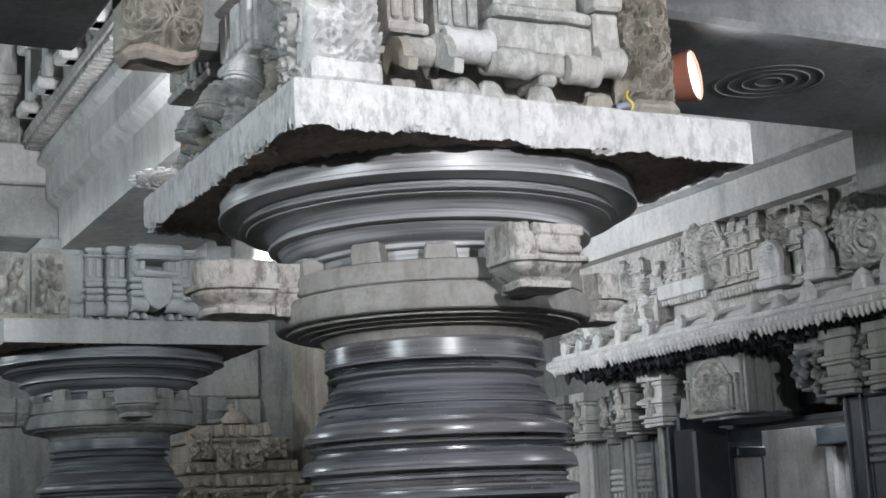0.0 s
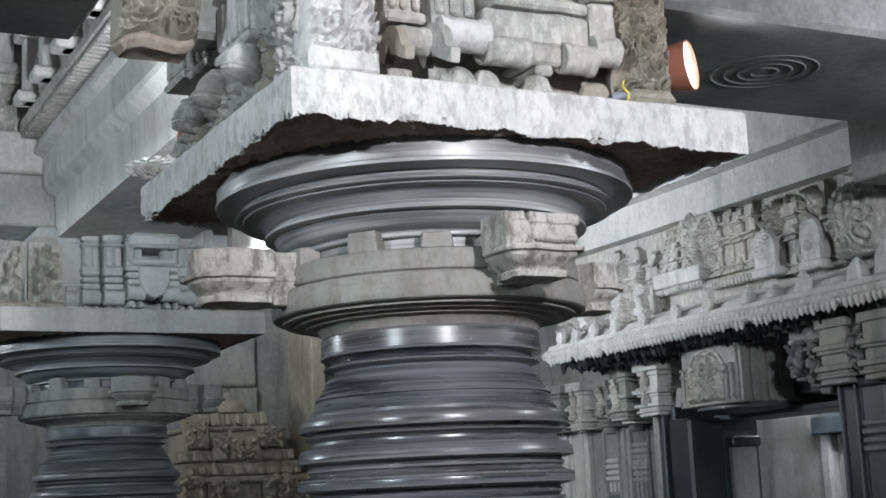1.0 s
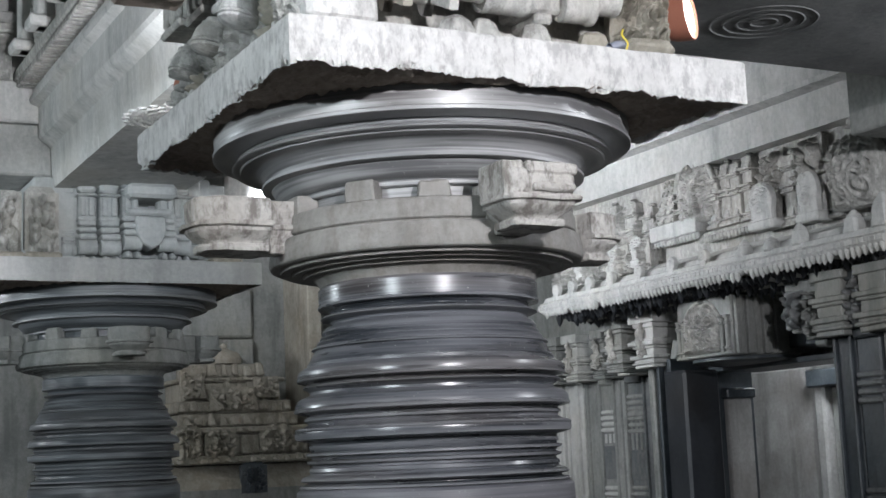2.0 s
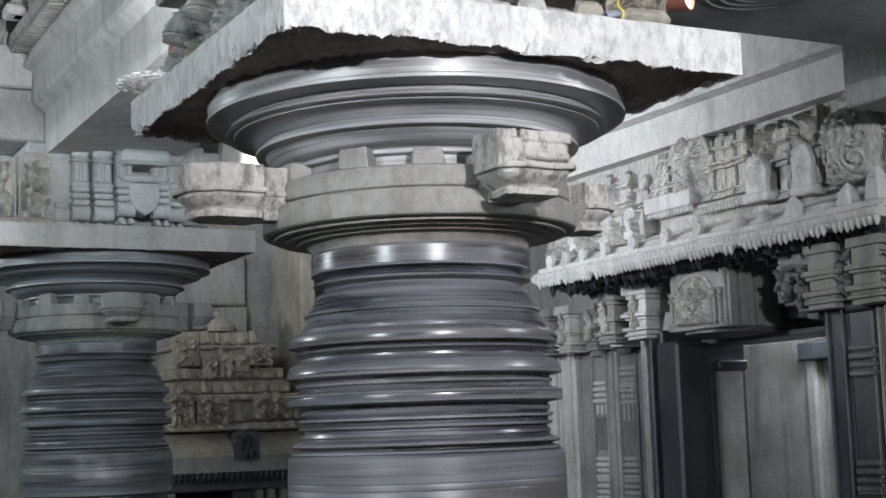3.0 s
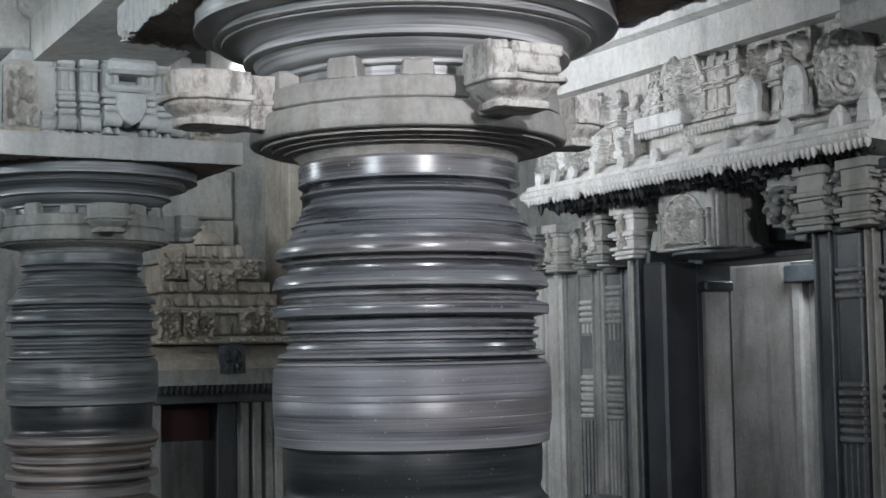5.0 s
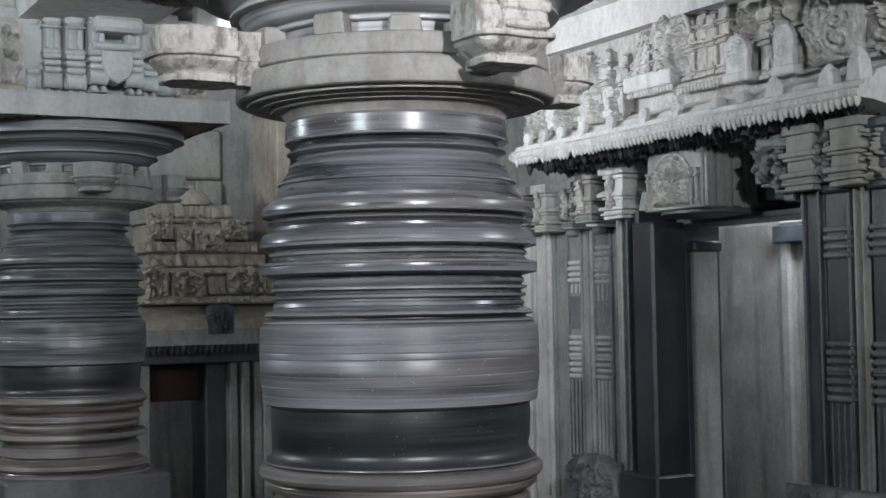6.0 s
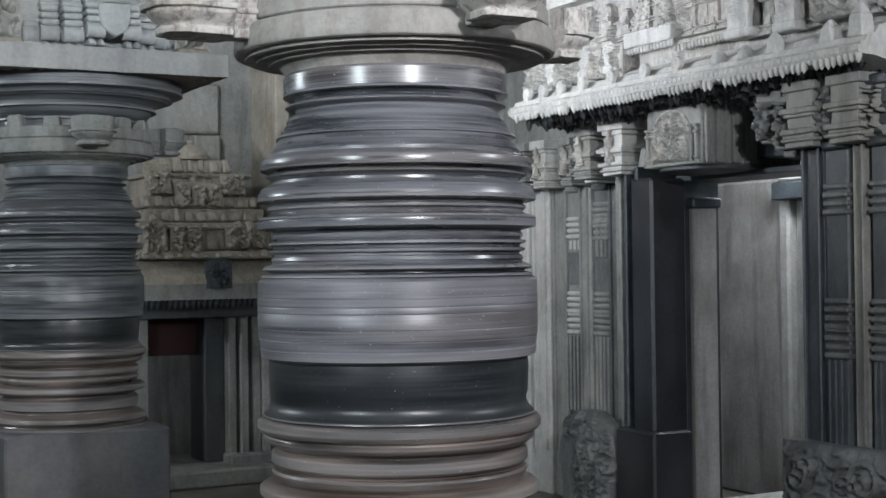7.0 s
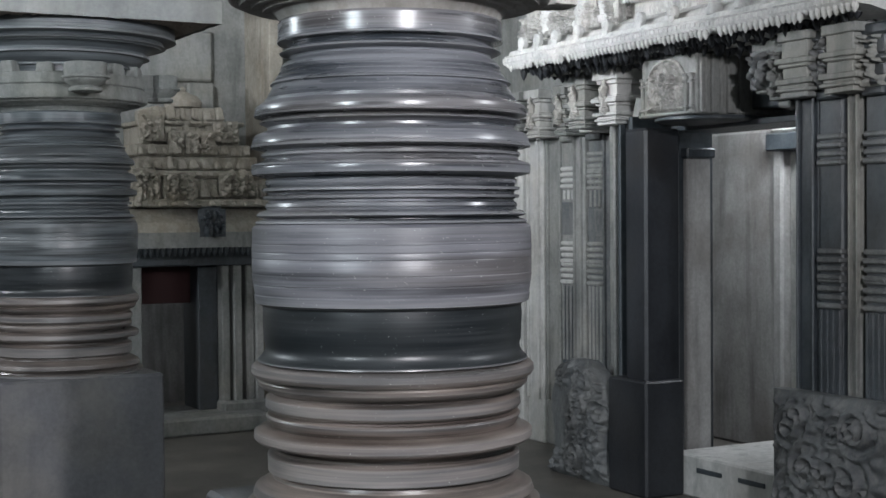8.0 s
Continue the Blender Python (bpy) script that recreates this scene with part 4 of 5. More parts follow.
def medallion(y, z0, z1, w, seed, x=3.38):
    bm = relief(w, z1 - z0, 0.02, seed, 6, 30, 44, crest=True, bulge=0.02)
    m = part("medallion", moved(bm, west(x, y, z0)), BEAM, frieze, "pointed oval plaque with leaf scrolls", True, 60)
    bm = slab(x - 0.02, x + 0.1, y - w * 0.55, y + w * 0.55, z0 - 0.02, z0 + 0.035, 0.01)
    part("medallion_foot", bm, BEAM, frieze)


def figures(y, z, w, h, seed, x=3.43):
    carved_group(frieze, west(x, y, z), w, h, seed, CARVED)


def pavilion(y, w, z0, z1, x=3.4, seed=0):
    """A slender miniature pavilion: base mouldings, pillar with a pointed niche stone, banded cornices, knob."""
    rng = random.Random(seed)
    h, d = z1 - z0, 3.56
    p = part("pavilion", slab(x + 0.03, d, y - w * 0.42, y + w * 0.42, z0, z1 - h * 0.06, 0.005), CARVED, frieze)
    for g, a, b, o in ((1.0, 0.0, 0.06, 0.0), (0.84, 0.06, 0.1, 0.015), (0.94, 0.1, 0.135, 0.006), (0.96, 0.44, 0.475, 0.0), (0.8, 0.475, 0.51, 0.014), (1.02, 0.51, 0.55, -0.006), (0.82, 0.72, 0.75, 0.012), (1.0, 0.75, 0.79, 0.0), (0.7, 0.79, 0.86, 0.02), (0.56, 0.86, 0.93, 0.03)):
        part("band", roughen(slab(x + o, d, y - w * g / 2, y + w * g / 2, z0 + a * h, z0 + b * h - 0.001, 0.004), 0.003, 25), CARVED, p)
    bm = box(bmesh.new(), x + 0.012, d, y - w * 0.24, y + w * 0.24, z0 + 0.13 * h, z0 + 0.43 * h, 0.006, 0.5)
    part("niche_stone", bm, BEAM, p)
    bm = box(bmesh.new(), x + 0.025, d, y - w * 0.18, y + w * 0.18, z0 + 0.55 * h, z0 + 0.72 * h, 0.006, 0.6)
    part("niche_stone", bm, CARVED, p)
    part("knob", lathe([(0.004, 0.06 * h), (0.02, 0.05 * h), (0.03, 0.02 * h), (0.018, 0.0), (0.024, -0.02 * h)], 10, at=(x + 0.06, y + rng.uniform(-0.01, 0.01), z1 - h * 0.05)), CARVED, p, "", True, 50)
    return p


# far end: pavilions and figures in turn
for k, (yy, w, z1) in enumerate(((4.62, 0.12, 3.3), (4.4, 0.13, 3.36), (4.2, 0.12, 3.32), (3.98, 0.13, 3.4), (3.74, 0.13, 3.38), (3.55, 0.1, 3.32))):
    pavilion(yy, w, 2.93, z1, 3.38 + 0.01 * (k % 2), 60 + k)
for k, (yy, w, h) in enumerate(((4.51, 0.1, 0.32), (4.3, 0.1, 0.4), (4.09, 0.11, 0.34), (3.86, 0.12, 0.44), (3.645, 0.1, 0.36))):
    figures(yy, 2.92, w, h, 610 + k, 3.42)
for k, (yy, w, h) in enumerate(((4.56, 0.1, 0.2), (4.46, 0.09, 0.16), (4.36, 0.1, 0.22), (4.2, 0.12, 0.19), (4.08, 0.09, 0.24), (3.98, 0.1, 0.17), (3.78, 0.12, 0.22), (3.68, 0.08, 0.16), (3.52, 0.09, 0.22))):
    figures(yy, 2.87, w, h, 690 + k, 3.34)
for k, yy in enumerate((4.3, 3.88, 3.6)):
    medallion(yy, 2.92, 3.1, 0.14, 670 + k, 3.34)
part("white_plinth", slab(3.36, 3.55, 2.99, 3.48, 3.04, 3.14, 0.008), BEAM, frieze)
mini_tower(3.345, 3.14, 0.23, 0.3, 70, 3.41)
# round-arched crest: scrolls within a ribbed rim
part("arch_crest", moved(relief(0.38, 0.42, 0.05, 630, 16, 60, 70, crest=True, bulge=0.05, fine=1.1), west(3.41, 3.0, 3.1)), CARVED, frieze, "round-topped crest of scrolls", True, 60)
for r, t in ((0.19, 0.02), (0.155, 0.012)):
    bm = torus(bmesh.new(), west(3.385, 3.0, 3.31) @ pose(0, 0, 0, 90, 0, 0), r, t, 40, 7)
    bmesh.ops.delete(bm, geom=[v for v in bm.verts if v.co.z < 3.3], context="VERTS")
    part("arch_rim", roughen(bm, 0.006, 30), CARVED, frieze, "", True, 60)
for yy in (3.19, 2.81):
    pavilion(yy, 0.09, 3.06, 3.34, 3.38, 77)
figures(3.0, 3.14, 0.2, 0.28, 621, 3.37)
for k, yy in enumerate((2.83, 2.725, 2.62, 2.52)):
    pavilion(yy, 0.105, 3.03, 3.44 if k % 2 else 3.42, 3.36 + 0.012 * (k % 2), 80 + k)
part("ledge", slab(3.4, 3.55, 2.45, 2.97, 3.0, 3.03, 0.008), CARVED, frieze)
lower = shared("small_tooth", lathe([(0.003, 0), (0.015, -0.004), (0.015, -0.025), (0.002, -0.045)], 6), BEAM)
for i in range(31):
    ob = new("small_tooth", lower)
    ob.parent, ob.location = frieze, (3.385, 2.46 + i * 0.034, 3.0 if 2.46 + i * 0.034 < 2.98 else 3.04)
medallion(2.33, 2.965, 3.215, 0.2, 641, 3.33)
pavilion(2.16, 0.12, 2.94, 3.38, 3.38, 90)
medallion(1.937, 2.945, 3.205, 0.165, 642, 3.33)
figures(2.27, 3.19, 0.13, 0.23, 644, 3.4)
figures(2.38, 3.2, 0.12, 0.21, 647, 3.43)
figures(2.06, 3.1, 0.1, 0.32, 643, 3.41)
figures(1.95, 3.2, 0.14, 0.24, 645, 3.4)
pavilion(1.79, 0.12, 2.93, 3.36, 3.39, 91)
part("scroll_crest", moved(relief(0.36, 0.4, 0.06, 650, 13, 60, 70, crest=True, bulge=0.08, fine=1.0), west(3.33, 1.55, 2.94)), CARVED, frieze, "large scroll crest", True, 60)
pavilion(1.6, 0.14, 3.2, 3.46, 3.36, 92)
pavilion(1.36, 0.13, 2.93, 3.42, 3.38, 93)
figures(1.22, 2.93, 0.2, 0.48, 651, 3.42)

# ---- doorway with carved lintel ----
door = thing("doorway", (0, 0, 0), "tall dark stone doorway with carved projecting lintel", "doorway")
part("lintel_block", slab(3.42, 4.2, 2.776, 3.32, 2.264, 2.63, 0.008), GREY, door)
# carved front: a small arched panel of figures between posts, on a moulded foot
part("lintel_carving", moved(relief(0.36, 0.31, 0.05, 300, 30, 84, 76, crest=True, bulge=0.015, fine=0.7), west(3.418, 3.06, 2.29)), CARVED, door, "panel carved with small figures and leaves", True, 60)
bm = bmesh.new()
for r, t in ((0.19, 0.012), (0.165, 0.007)):
    tmp = torus(bmesh.new(), west(3.412, 3.06, 2.42) @ pose(0, 0, 0, 90, 0, 0), r, t, 40, 7)
    bmesh.ops.delete(tmp, geom=[v for v in tmp.verts if v.co.z < 2.41], context="VERTS")
    join(bm, tmp)
part("lintel_arch", bm, CARVED, door, "", True, 60)
for yy in (3.29, 3.25, 2.86, 2.81):
    part("lintel_post", slab(3.396, 3.44, yy - 0.014, yy + 0.014, 2.27, 2.5, 0.006), GREY, door)
    for z in (2.3, 2.45, 2.49):
        part("post_ring", slab(3.388, 3.44, yy - 0.02, yy + 0.02, z, z + 0.018, 0.005), GREY, door)
part("lintel_foot", slab(3.4, 3.46, 2.78, 3.33, 2.266, 2.287, 0.006), GREY, door)
# fluted side of the lintel block
for k, (x0, x1, dep) in enumerate(((3.44, 3.475, 0.02), (3.485, 3.51, 0.008), (3.52, 3.575, 0.026), (3.6, 3.625, 0.01), (3.64, 3.7, 0.03), (3.74, 3.78, 0.016))):
    part("lintel_fillet", slab(x0, x1, 2.776 - dep, 2.79, 2.27, 2.625, 0.006), GREY, door)
bm = bmesh.new()
lathe([(0.3, 2.262), (0.34, 2.257), (0.345, 2.238), (0.31, 2.226), (0.1, 2.222)], 40, bm)
bmesh.ops.transform(bm, matrix=pose(3.72, 3.02, 0) @ Matrix.Diagonal((1.0, 0.98, 1, 1)), verts=bm.verts)
part("lintel_plate", bm, DARK, door, "dark rounded plate", True, 40)
part("lintel_beam", slab(3.84, 4.2, 1.95, 2.776, 2.3, 2.63, 0.01), DARK, door)
part("soffit", slab(3.78, 4.2, 1.95, 3.5, 2.2, 2.236, 0.005), DARK, door)
# hanging capital over the opening
for k, (w, z0, z1) in enumerate(((0.3, 2.57, 2.63), (0.24, 2.53, 2.568), (0.29, 2.5, 2.528), (0.2, 2.45, 2.498), (0.26, 2.42, 2.448), (0.22, 2.37, 2.418), (0.27, 2.34, 2.368), (0.17, 2.3, 2.338), (0.1, 2.26, 2.298))):
    bm = slab(3.58 - w * 0.55, 3.9, 2.14 - w / 2, 2.14 + w / 2, z0, z1, 0.01)
    part("hanging_capital", roughen(bm, 0.006, 15), GREY, door)
part("capital_carving", moved(lumps(0.2, 0.2, 333, 0.06), west(3.45, 2.14, 2.36)), GREY, door, "", True, 70)
part("jamb", slab(3.49, 3.77, 3.38, 3.6, -0.15, 2.215, 0.018), JAMB, door)
part("jamb_block", slab(3.45, 3.76, 3.33, 3.75, -0.15, 0.6, 0.015), JAMB, door)
for k, (y0, y1, x) in enumerate(((3.58, 3.62, 3.53), (3.62, 3.78, 3.62), (3.78, 3.81, 3.58), (3.81, 3.95, 3.7), (3.95, 3.98, 3.66), (3.98, 4.12, 3.8), (4.12, 4.16, 3.76), (4.16, 4.3, 3.92), (4.3, 4.34, 3.9), (4.34, 4.45, 4.02))):
    part("jamb_moulding", slab(x, 4.2, y0, y1 - 0.002, -0.15, 2.3, 0.006), (JAMB if k < 4 else DARK) if k % 2 else (GREY if k > 2 else DARK), door)
part("reveal_panel", slab(3.94, 4.14, 3.53, 3.577, -0.15, 2.03, 0.008), PLASTER, door, "pale worn upright slab")
part("reveal_capital", slab(3.92, 4.16, 3.5, 3.577, 2.034, 2.1, 0.01), DARK, door)
part("threshold", slab(3.75, 4.6, 1.9, 3.45, -0.15, 0.12, 0.012), BEAM, door)
for yy in (2.2, 2.55, 2.95):
    part("sill_bar", slab(3.735, 3.75, yy, yy + 0.24, 0.02, 0.05, 0.004), DARK, door)

# inner doorway seen through the first
inner = thing("inner_doorway", (0, 0, 0), "inner grey stone doorway with fluted jambs", "doorway")
part("panel", slab(5.4, 5.7, 4.32, 5.12, -0.15, 2.3, 0.02), PLASTER, inner, "plain grey worn slab")
part("panel_edge", slab(5.36, 5.5, 4.2, 4.31, -0.15, 2.3, 0.02), PLASTER, inner)
for k in range(4):
    part("fluted_jamb", slab(5.38 + 0.04 * (k % 2), 5.6, 3.84 + 0.09 * k, 3.91 + 0.09 * k, 0.3, 2.13, 0.012), GREY, inner)
part("inner_lintel", slab(5.3, 5.7, 3.5, 4.32, 2.13, 2.26, 0.01), DARK, inner)
part("inner_cornice", slab(5.34, 5.7, 3.5, 4.3, 2.265, 2.4, 0.02), BEAM, inner)
part("wall_strip", slab(5.55, 5.7, 5.25, 5.55, -0.15, 2.2, 0.02), GREY, inner)
part("capital_block", slab(5.3, 5.7, 5.2, 5.6, 2.2, 2.36, 0.02), DARK, inner)

# ---- pilasters of the wall ----


def ringed_pilaster(y, w, x, bands, label, dark_from=0.0, material=None, top=2.22, mid=None):
    p = thing("pilaster", (0, 0, 0), label, "pilaster", "wall pilasters")
    r = w / 2
    mat = material or GREY
    trim = OILED if mat is DARK else BEAM if mat is GREY else GREY
    part("shaft", slab(x, x + 0.24, y - r, y + r, dark_from - 0.15, top, 0.01), mat, p)
    for k in range(4):
        yy = y - r * 0.78 + k * r * 0.52
        part("rib", slab(x - 0.012, x + 0.02, yy - r * 0.13, yy + r * 0.13, 0.55, min(bands) - 0.14, 0.005), trim if mat is OILED else mat, p)
    part("lower_panel", slab(x - 0.004, x + 0.02, y - r * 0.96, y + r * 0.96, 0.5, min(bands) - 0.15, 0.004), OILED if mat is OILED else DARK, p, "dark oiled lower part")
    if mid:
        part("mid_panel", slab(x - 0.005, x + 0.02, y - r * 0.97, y + r * 0.97, *mid, 0.004), OILED, p, "dark oiled middle part")
        for k in range(3):
            yy = y - r * 0.6 + k * r * 0.6
            part("rib", slab(x - 0.012, x + 0.02, yy - r * 0.12, yy + r * 0.12, mid[1] + 0.02, max(bands) - 0.15, 0.005), trim, p)
    for z in bands:
        for q in range(4):
            part("ring", slab(x - 0.016 - 0.006 * (q % 2), x + 0.1, y - r * 1.05, y + r * 1.05, z - q * 0.045, z + 0.03 - q * 0.045, 0.008), trim, p)
    for g, z0, z1 in ((1.0, 0, 0.05), (1.5, 0.05, 0.09), (1.25, 0.09, 0.16), (1.7, 0.16, 0.2), (1.3, 0.2, 0.3), (1.75, 0.3, 0.36)):
        bm = slab(x - 0.03 * g, x + 0.2, y - r * g, y + r * g, top + z0, top + z1 - 0.002, 0.01)
        part("capital_block", roughen(bm, 0.006, 17), mat, p)
    return p


def flat_pilaster(y0, y1, x, material, top=2.3, z0=-0.15):
    p = thing("pilaster", (0, 0, 0), "plain flat stone pilaster with soft mouldings on the wall", "pilaster", "flat wall pilasters")
    part("shaft", slab(x, x + 0.3, y0, y1, z0, top, 0.012), material, p)
    w = y1 - y0
    for q in (0.15, 0.8):
        part("moulding", slab(x - 0.025, x + 0.02, y0 + w * q, y0 + w * (q + 0.1), 0.2, top, 0.006), material, p)
    return p


flat_pilaster(5.8, 6.15, 4.06, BEAM, 2.3)
flat_pilaster(5.55, 5.79, 4.1, BEAM, 2.3)
flat_pilaster(5.26, 5.53, 4.12, GREY, 2.25)
ringed_pilaster(5.145, 0.19, 4.08, (2.0, 1.43, 1.27), "grey stone pilaster with ring bands on the wall", mid=(1.51, 1.76))
flat_pilaster(4.91, 5.045, 4.06, GREY, 2.25)
ringed_pilaster(4.79, 0.19, 4.08, (2.1, 1.98, 1.43, 1.27), "dull oiled stone pilaster with ribs and ring bands", mid=(1.5, 1.7), material=OILED)
flat_pilaster(4.55, 4.68, 4.08, OILED, 2.25)
# capitals and brackets in the shade of the eave
for k, (yy, xx, w) in enumerate(((5.75, 4.0, 0.34), (5.4, 4.0, 0.22), (4.98, 3.98, 0.16), (4.62, 3.95, 0.2), (4.3, 3.66, 0.26), (3.85, 3.6, 0.28))):
    cap = thing("wall_capital", (0, 0, 0), "stepped carved stone capital under the eave", "capital", "wall capitals")
    for g, z0, z1 in ((0.78, 2.26, 2.285), (0.92, 2.285, 2.3), (0.8, 2.3, 2.32), (1.0, 2.32, 2.345), (0.7, 2.345, 2.39), (0.84, 2.39, 2.41), (1.05, 2.41, 2.44), (0.9, 2.44, 2.455), (0.68, 2.455, 2.53), (0.82, 2.53, 2.56), (1.0, 2.56, 2.63)):
        bm = slab(xx - 0.1 * g, xx + 0.25, yy - w * g / 2, yy + w * g / 2, z0, z1 - 0.001, 0.005)
        part("block", roughen(bm, 0.006, 14), BEAM if k % 2 else GREY, cap)
    part("finial", moved(finial(0.09, 0.25, 700 + k), pose(xx - 0.1, yy, 2.33)), CARVED, cap, "", True, 50)
# slanting strut before the capitals
st = thing("strut", (0, 0, 0), "slanting stone strut under the eave", "strut")
bm = bmesh.new()
box(bm, -0.04, 0.04, -0.035, 0.035, 0, 0.3, 0.01)
part("bar", moved(bm, pose(3.66, 3.72, 2.14, 18, 0, 0)), GREY, st)

# right-hand jamb with ringed half pillar
ringed_pilaster(1.6, 0.17, 3.36, (2.05, 1.45, 1.3), "dark stone door jamb with ribs and ring bands", material=DARK, top=2.26)
flat_pilaster(1.7, 1.88, 3.38, DARK, 2.28)
flat_pilaster(1.42, 1.505, 3.4, GREY, 2.28)
ringed_pilaster(1.3, 0.15, 3.38, (2.05, 1.45, 1.3), "stained stone door jamb with ring bands", material=DARK, top=2.26)
for k, yy in enumerate((1.78, 1.45)):
    cap = thing("wall_capital", (0, 0, 0), "stepped carved stone capital under the eave", "capital", "wall capitals")
    for g, z0, z1 in ((0.8, 2.28, 2.31), (1.0, 2.31, 2.33), (0.85, 2.33, 2.35), (1.05, 2.35, 2.38), (0.72, 2.38, 2.44), (0.9, 2.44, 2.46), (1.08, 2.46, 2.49), (0.75, 2.49, 2.58), (0.95, 2.58, 2.63)):
        bm = slab(3.32 - 0.06 * g, 3.6, yy - 0.13 * g, yy + 0.13 * g, z0, z1 - 0.001, 0.005)
        part("block", roughen(bm, 0.006, 14), GREY, cap)

for k, (yy, zz, w, h) in enumerate(((1.95, 2.3, 0.2, 0.3), (1.62, 2.32, 0.16, 0.28), (1.3, 2.3, 0.2, 0.32), (2.2, 2.36, 0.16, 0.24))):
    fig = thing("bracket_carving", (0, 0, 0), "small dark carving between capitals under the eave", "carving", "carvings under the eave")
    carved_group(fig, west(3.34 if yy < 2 else 3.4, yy, zz), w, h, 950 + k, OILED if k % 2 else GREY)

# low carved balustrade stones
for xx, yy, w, h, seed, crest, text in ((3.5, 4.15, 0.72, 0.82, 401, True, "dark carved balustrade stone with pointed round top"), (3.28, 1.52, 0.86, 0.87, 402, False, "dark carved balustrade stone with square top beside the doorway")):
    st = thing("balustrade_stone", (0, 0, 0), text, "balustrade", "carved balustrades")
    part("carved_face", moved(relief(w, h, 0.08, seed, 22, 80, 90, crest=crest, bulge=0.03, fine=0.7), west(xx, yy, -0.15)), OILED, st, "", True, 60)
    part("body", slab(xx + 0.03, xx + 0.16, yy - w * 0.44, yy + w * (0.36 if crest else 0.49), -0.15, h * 0.62 if crest else h - 0.16, 0.03), OILED, st)

# ---- niche shrine at the end of the hall ----
niche = thing("niche_shrine", (0, 0, 0), "buff stone niche shrine with stepped carved tower over a dark doorway", "shrine")
NY = 7.7
part("side_pier", slab(1.3, 1.5, NY, NY + 0.5, -0.15, 1.25, 0.01), GREY, niche)
for k, xx in enumerate((2.2, 2.3, 2.42, 2.5)):
    part("side_pier", slab(xx, xx + 0.075, NY - 0.03 * (k % 2), NY + 0.5, -0.15, 1.25, 0.012), GREY, niche)
part("pier_foot", slab(2.18, 2.6, NY - 0.08, NY + 0.5, -0.15, 0.08, 0.02), GREY, niche)
part("lintel", slab(1.28, 2.62, NY - 0.02, NY + 0.5, 1.25, 1.42, 0.01), DARK, niche)
part("hanging_cloth", slab(1.5, 2.2, NY + 0.3, NY + 0.33, 0.92, 1.25, 0.004), MAROON, niche, "dark maroon cloth")
part("inner_edge", slab(2.02, 2.2, NY + 0.1, NY + 0.5, 0.0, 1.25, 0.01), DARK, niche)
part("step", slab(1.4, 2.5, NY - 0.35, NY + 0.5, -0.15, 0.0, 0.02), GREY, niche)
for k in range(26):
    bm = lathe([(0.004, 0), (0.022, -0.006), (0.022, -0.05), (0.003, -0.085)], 6, at=(1.32 + k * 0.05, NY - 0.2, 1.42))
    part("pendant", bm, DARK, niche)
part("eave", sweep_y(bmesh.new(), [(1.28, 1.41), (2.64, 1.41), (2.64, 1.48), (2.6, 1.5), (2.6, 1.54), (1.32, 1.54), (1.32, 1.5), (1.28, 1.48)], NY - 0.24, NY + 0.4), GREY, niche)
bm = sweep_y(bmesh.new(), [(-0.24, 1.54), (0.5, 1.54), (0.5, 1.74), (-0.05, 1.74), (-0.12, 1.68), (-0.2, 1.62)], 1.36, 2.6)
part("curved_roof", moved(bm, Matrix(((0, 1, 0, 0), (1, 0, 0, NY), (0, 0, 1, 0), (0, 0, 0, 1)))), BUFF, niche)
carved_group(niche, south(2.04, NY - 0.26, 1.5), 0.22, 0.26, 830, DARK)
rng = random.Random(8)
for tier, (x0, x1, z0, z1, y) in enumerate(((1.36, 2.62, 1.75, 1.82, -0.2), (1.42, 2.58, 1.82, 2.0, -0.12), (1.4, 2.6, 2.0, 2.06, -0.16), (1.46, 2.5, 2.06, 2.18, -0.1), (1.42, 2.44, 2.18, 2.28, -0.1), (1.5, 2.36, 2.28, 2.44, -0.05), (1.46, 2.4, 2.44, 2.48, -0.08), (1.6, 2.24, 2.48, 2.6, 0.0))):
    part("tower_tier", roughen(slab(x0, x1, NY + y, NY + 0.5, z0, z1 - 0.003, 0.012), 0.006, 12), BUFF, niche)
    n = int((x1 - x0) / 0.1)
    for k in range(n):
        xx = x0 + (k + 0.5) * (x1 - x0) / n
        bm = bmesh.new()
        w, h = rng.uniform(0.024, 0.042), z1 - z0
        box(bm, xx - w, xx + w, NY + y - rng.uniform(0.03, 0.07), NY + 0.3, z0 + 0.01, z0 + h * rng.uniform(0.75, 1.15), 0.012, 0.75)
        part("tower_boss", roughen(bm, 0.012, 13), BUFF, niche)
for k, (xx, zz, w, h) in enumerate(((1.5, 1.78, 0.22, 0.3), (1.78, 1.8, 0.26, 0.26), (2.3, 1.84, 0.34, 0.22), (1.9, 2.2, 0.4, 0.2), (1.55, 2.3, 0.2, 0.26), (2.2, 2.3, 0.2, 0.18))):
    carved_group(niche, south(xx, NY - 0.18, zz), w, h, 800 + k, BUFF)
part("dome", lathe([(0.005, 0.16), (0.03, 0.14), (0.025, 0.12), (0.06, 0.1), (0.13, 0.07), (0.16, 0.02), (0.15, -0.02)], 20, at=(1.9, NY + 0.08, 2.62)), BUFF, niche, "", True, 40)
# piers and panels of the wall over the shrine
setting("wall_pier", slab(2.62, 2.75, 7.6, 8.2, -0.15, 4.0, 0.01), BUFF, "buff stone pier on the end wall", "pier")
setting("wall_block", slab(2.02, 2.26, 8.0, 8.2, 2.5, 2.84, 0.015), GREY, "grey stone block jutting from the end wall", "block")
setting("wall_ledge", slab(0.6, 2.28, 8.08, 8.2, 2.86, 3.3, 0.02), GREY, "grey stone ledge on the end wall", "ledge")

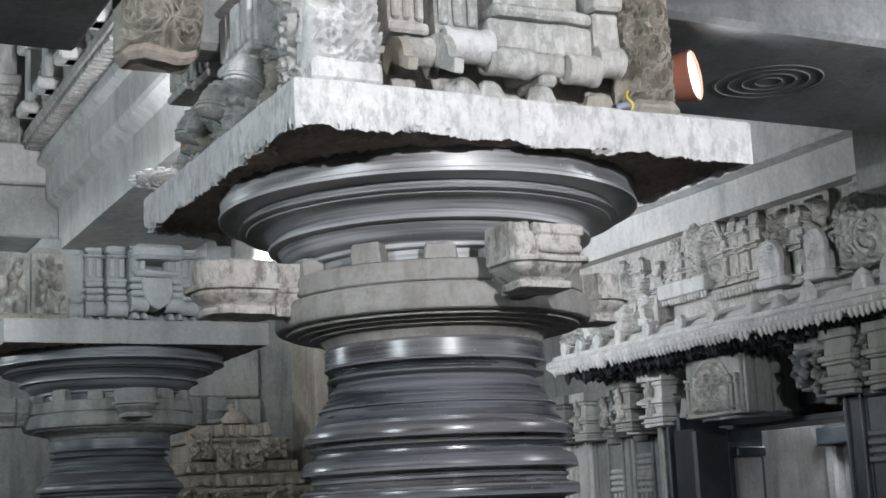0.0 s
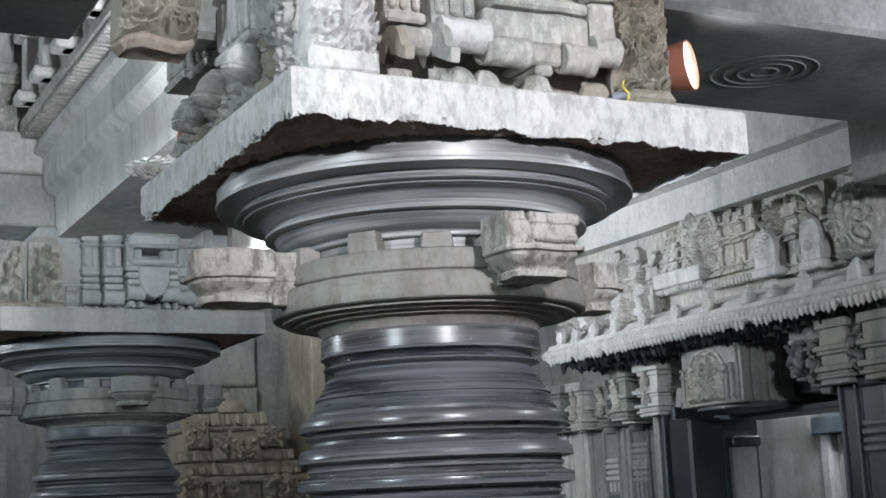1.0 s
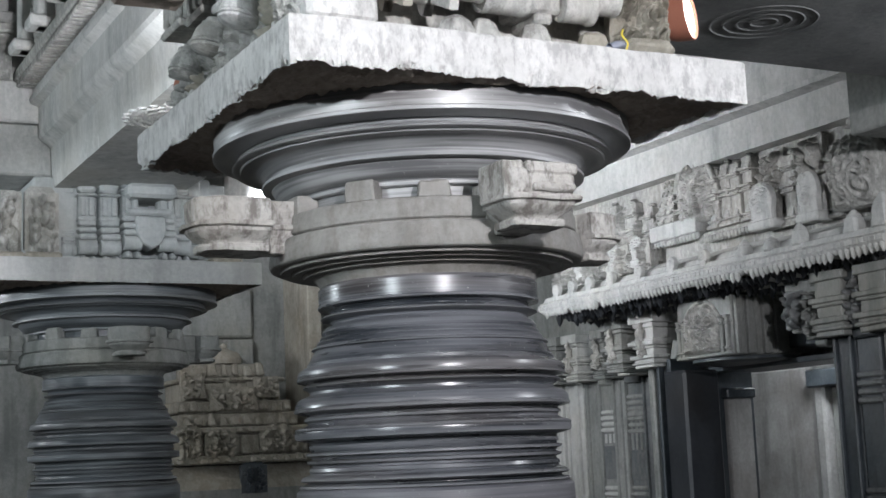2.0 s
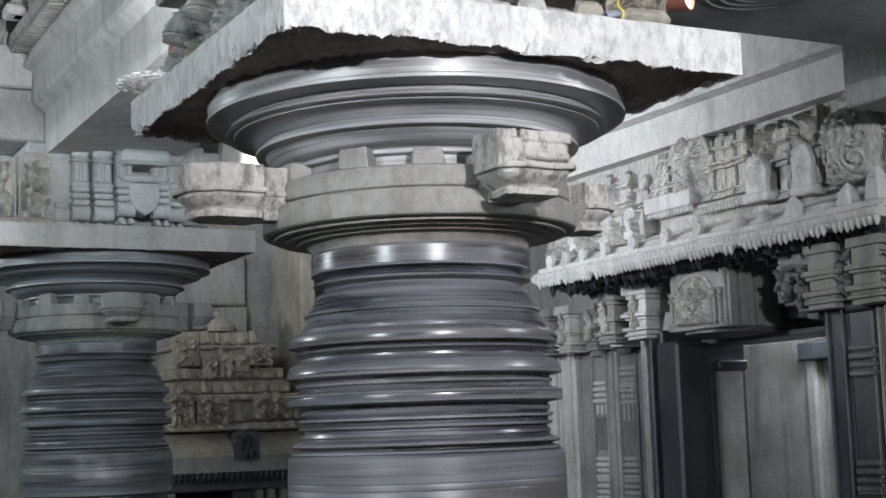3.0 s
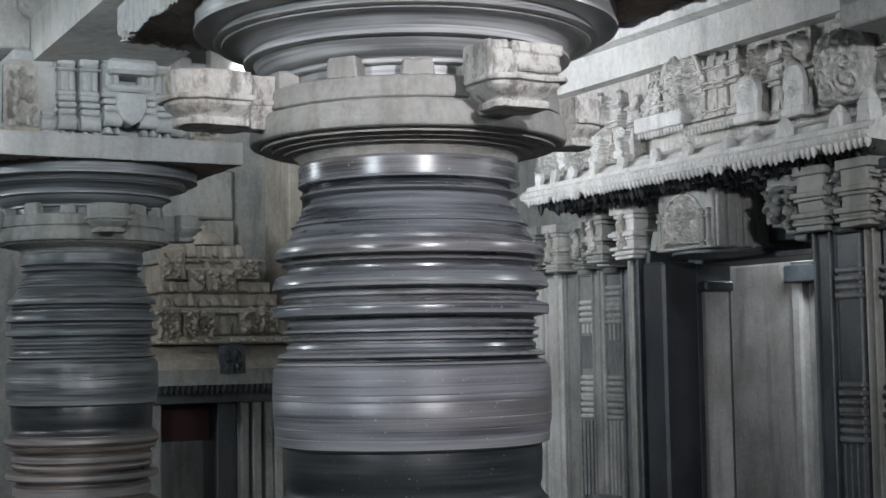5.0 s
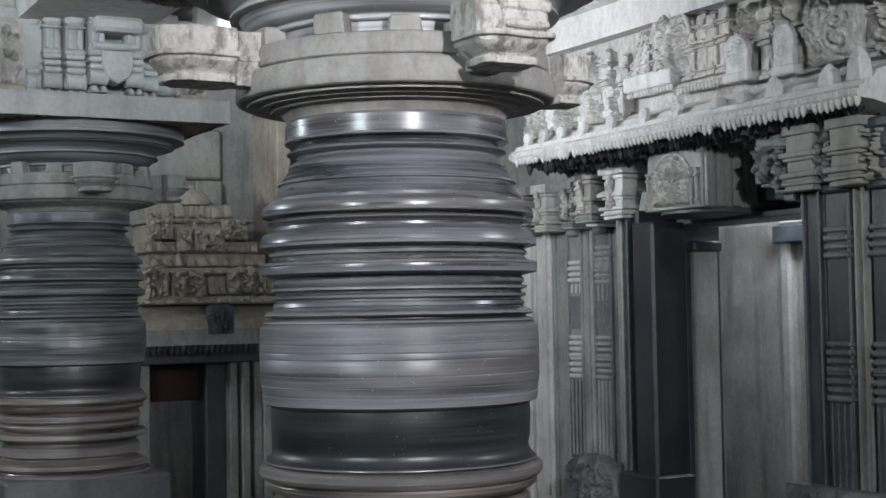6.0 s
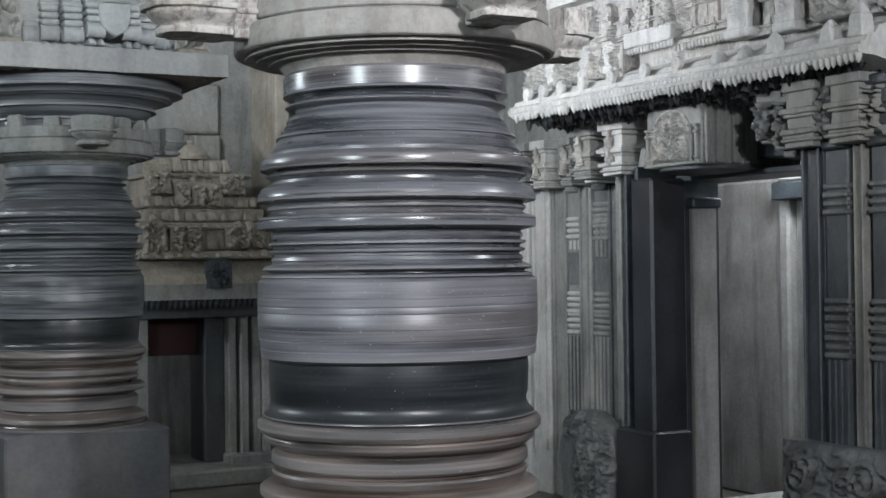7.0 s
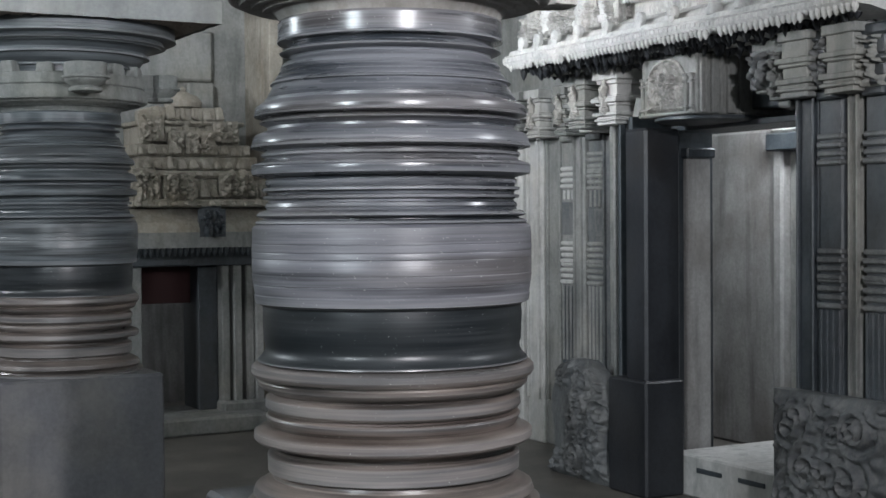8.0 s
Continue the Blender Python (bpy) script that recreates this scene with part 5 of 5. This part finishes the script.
# ---- lamps and cables on the capital ----


def flood_lamp(at, aim, label, foot):
    l = thing("flood_lamp", at, label, "lamp", "flood lamps on the capitals")
    m = look((0, 0, 0), aim).to_3x3().to_4x4() @ pose(0, 0, 0, 180, 0, 0)
    body = lathe([(0.012, -0.11), (0.04, -0.107), (0.068, -0.085), (0.08, -0.05), (0.085, 0.0), (0.081, 0.004), (0.077, -0.012), (0.02, -0.02)], 40, cap=False)
    part("housing", moved(body, m), CLAY, l, "brown painted bowl", True, 40)
    glass = lathe([(0.001, -0.004), (0.05, -0.005), (0.078, -0.008)], 40, cap=False)
    part("glass", moved(glass, m), GLOW, l, "bright lit lamp face", True)
    back = Vector(aim).normalized() * -0.1
    way = Vector(foot) - Vector(at) - back
    bm = bmesh.new()
    box(bm, -0.012, 0.012, -0.012, 0.012, 0, way.length, 0.003)
    part("mount", moved(bm, Matrix.Translation(back) @ way.to_track_quat("Z", "Y").to_matrix().to_4x4()), CLAY, l, "short metal mount")
    return l


flood_lamp(*EAST_LAMP, "brown bowl-shaped flood lamp, lit, beside the carved capital", (0.45, -0.35, 3.1))
flood_lamp(*WEST_LAMP, "brown bowl-shaped flood lamp, lit, behind the west face of the capital", (-0.48, 0.5, 3.05))
flood_lamp(*FAR_LAMP, "brown bowl-shaped flood lamp, lit, on the further capital", (0.6, 4.3, 3.1))


def tube(points, r, name, material, parent):
    cu = bpy.data.curves.new(name, "CURVE")
    cu.dimensions, cu.bevel_depth, cu.bevel_resolution = "3D", r, 2
    sp = cu.splines.new("BEZIER")
    sp.bezier_points.add(len(points) - 1)
    for b, q in zip(sp.bezier_points, points):
        b.co, b.handle_left_type, b.handle_right_type = q, "AUTO", "AUTO"
    ob = new(name, cu)
    cu.materials.append(material)
    ob.parent = parent
    return ob


cable = thing("lamp_cable", (0, 0, 0), "grey conduit with a loop of yellow cable on the slab", "cable")
tube([(0.27, -0.7, 2.885), (0.31, -0.69, 2.9), (0.35, -0.66, 2.91)], 0.012, "conduit", PIPE, cable)
tube([(0.33, -0.7, 2.885), (0.335, -0.7, 2.905), (0.322, -0.695, 2.925), (0.335, -0.68, 2.95)], 0.003, "wire", WIRE, cable)
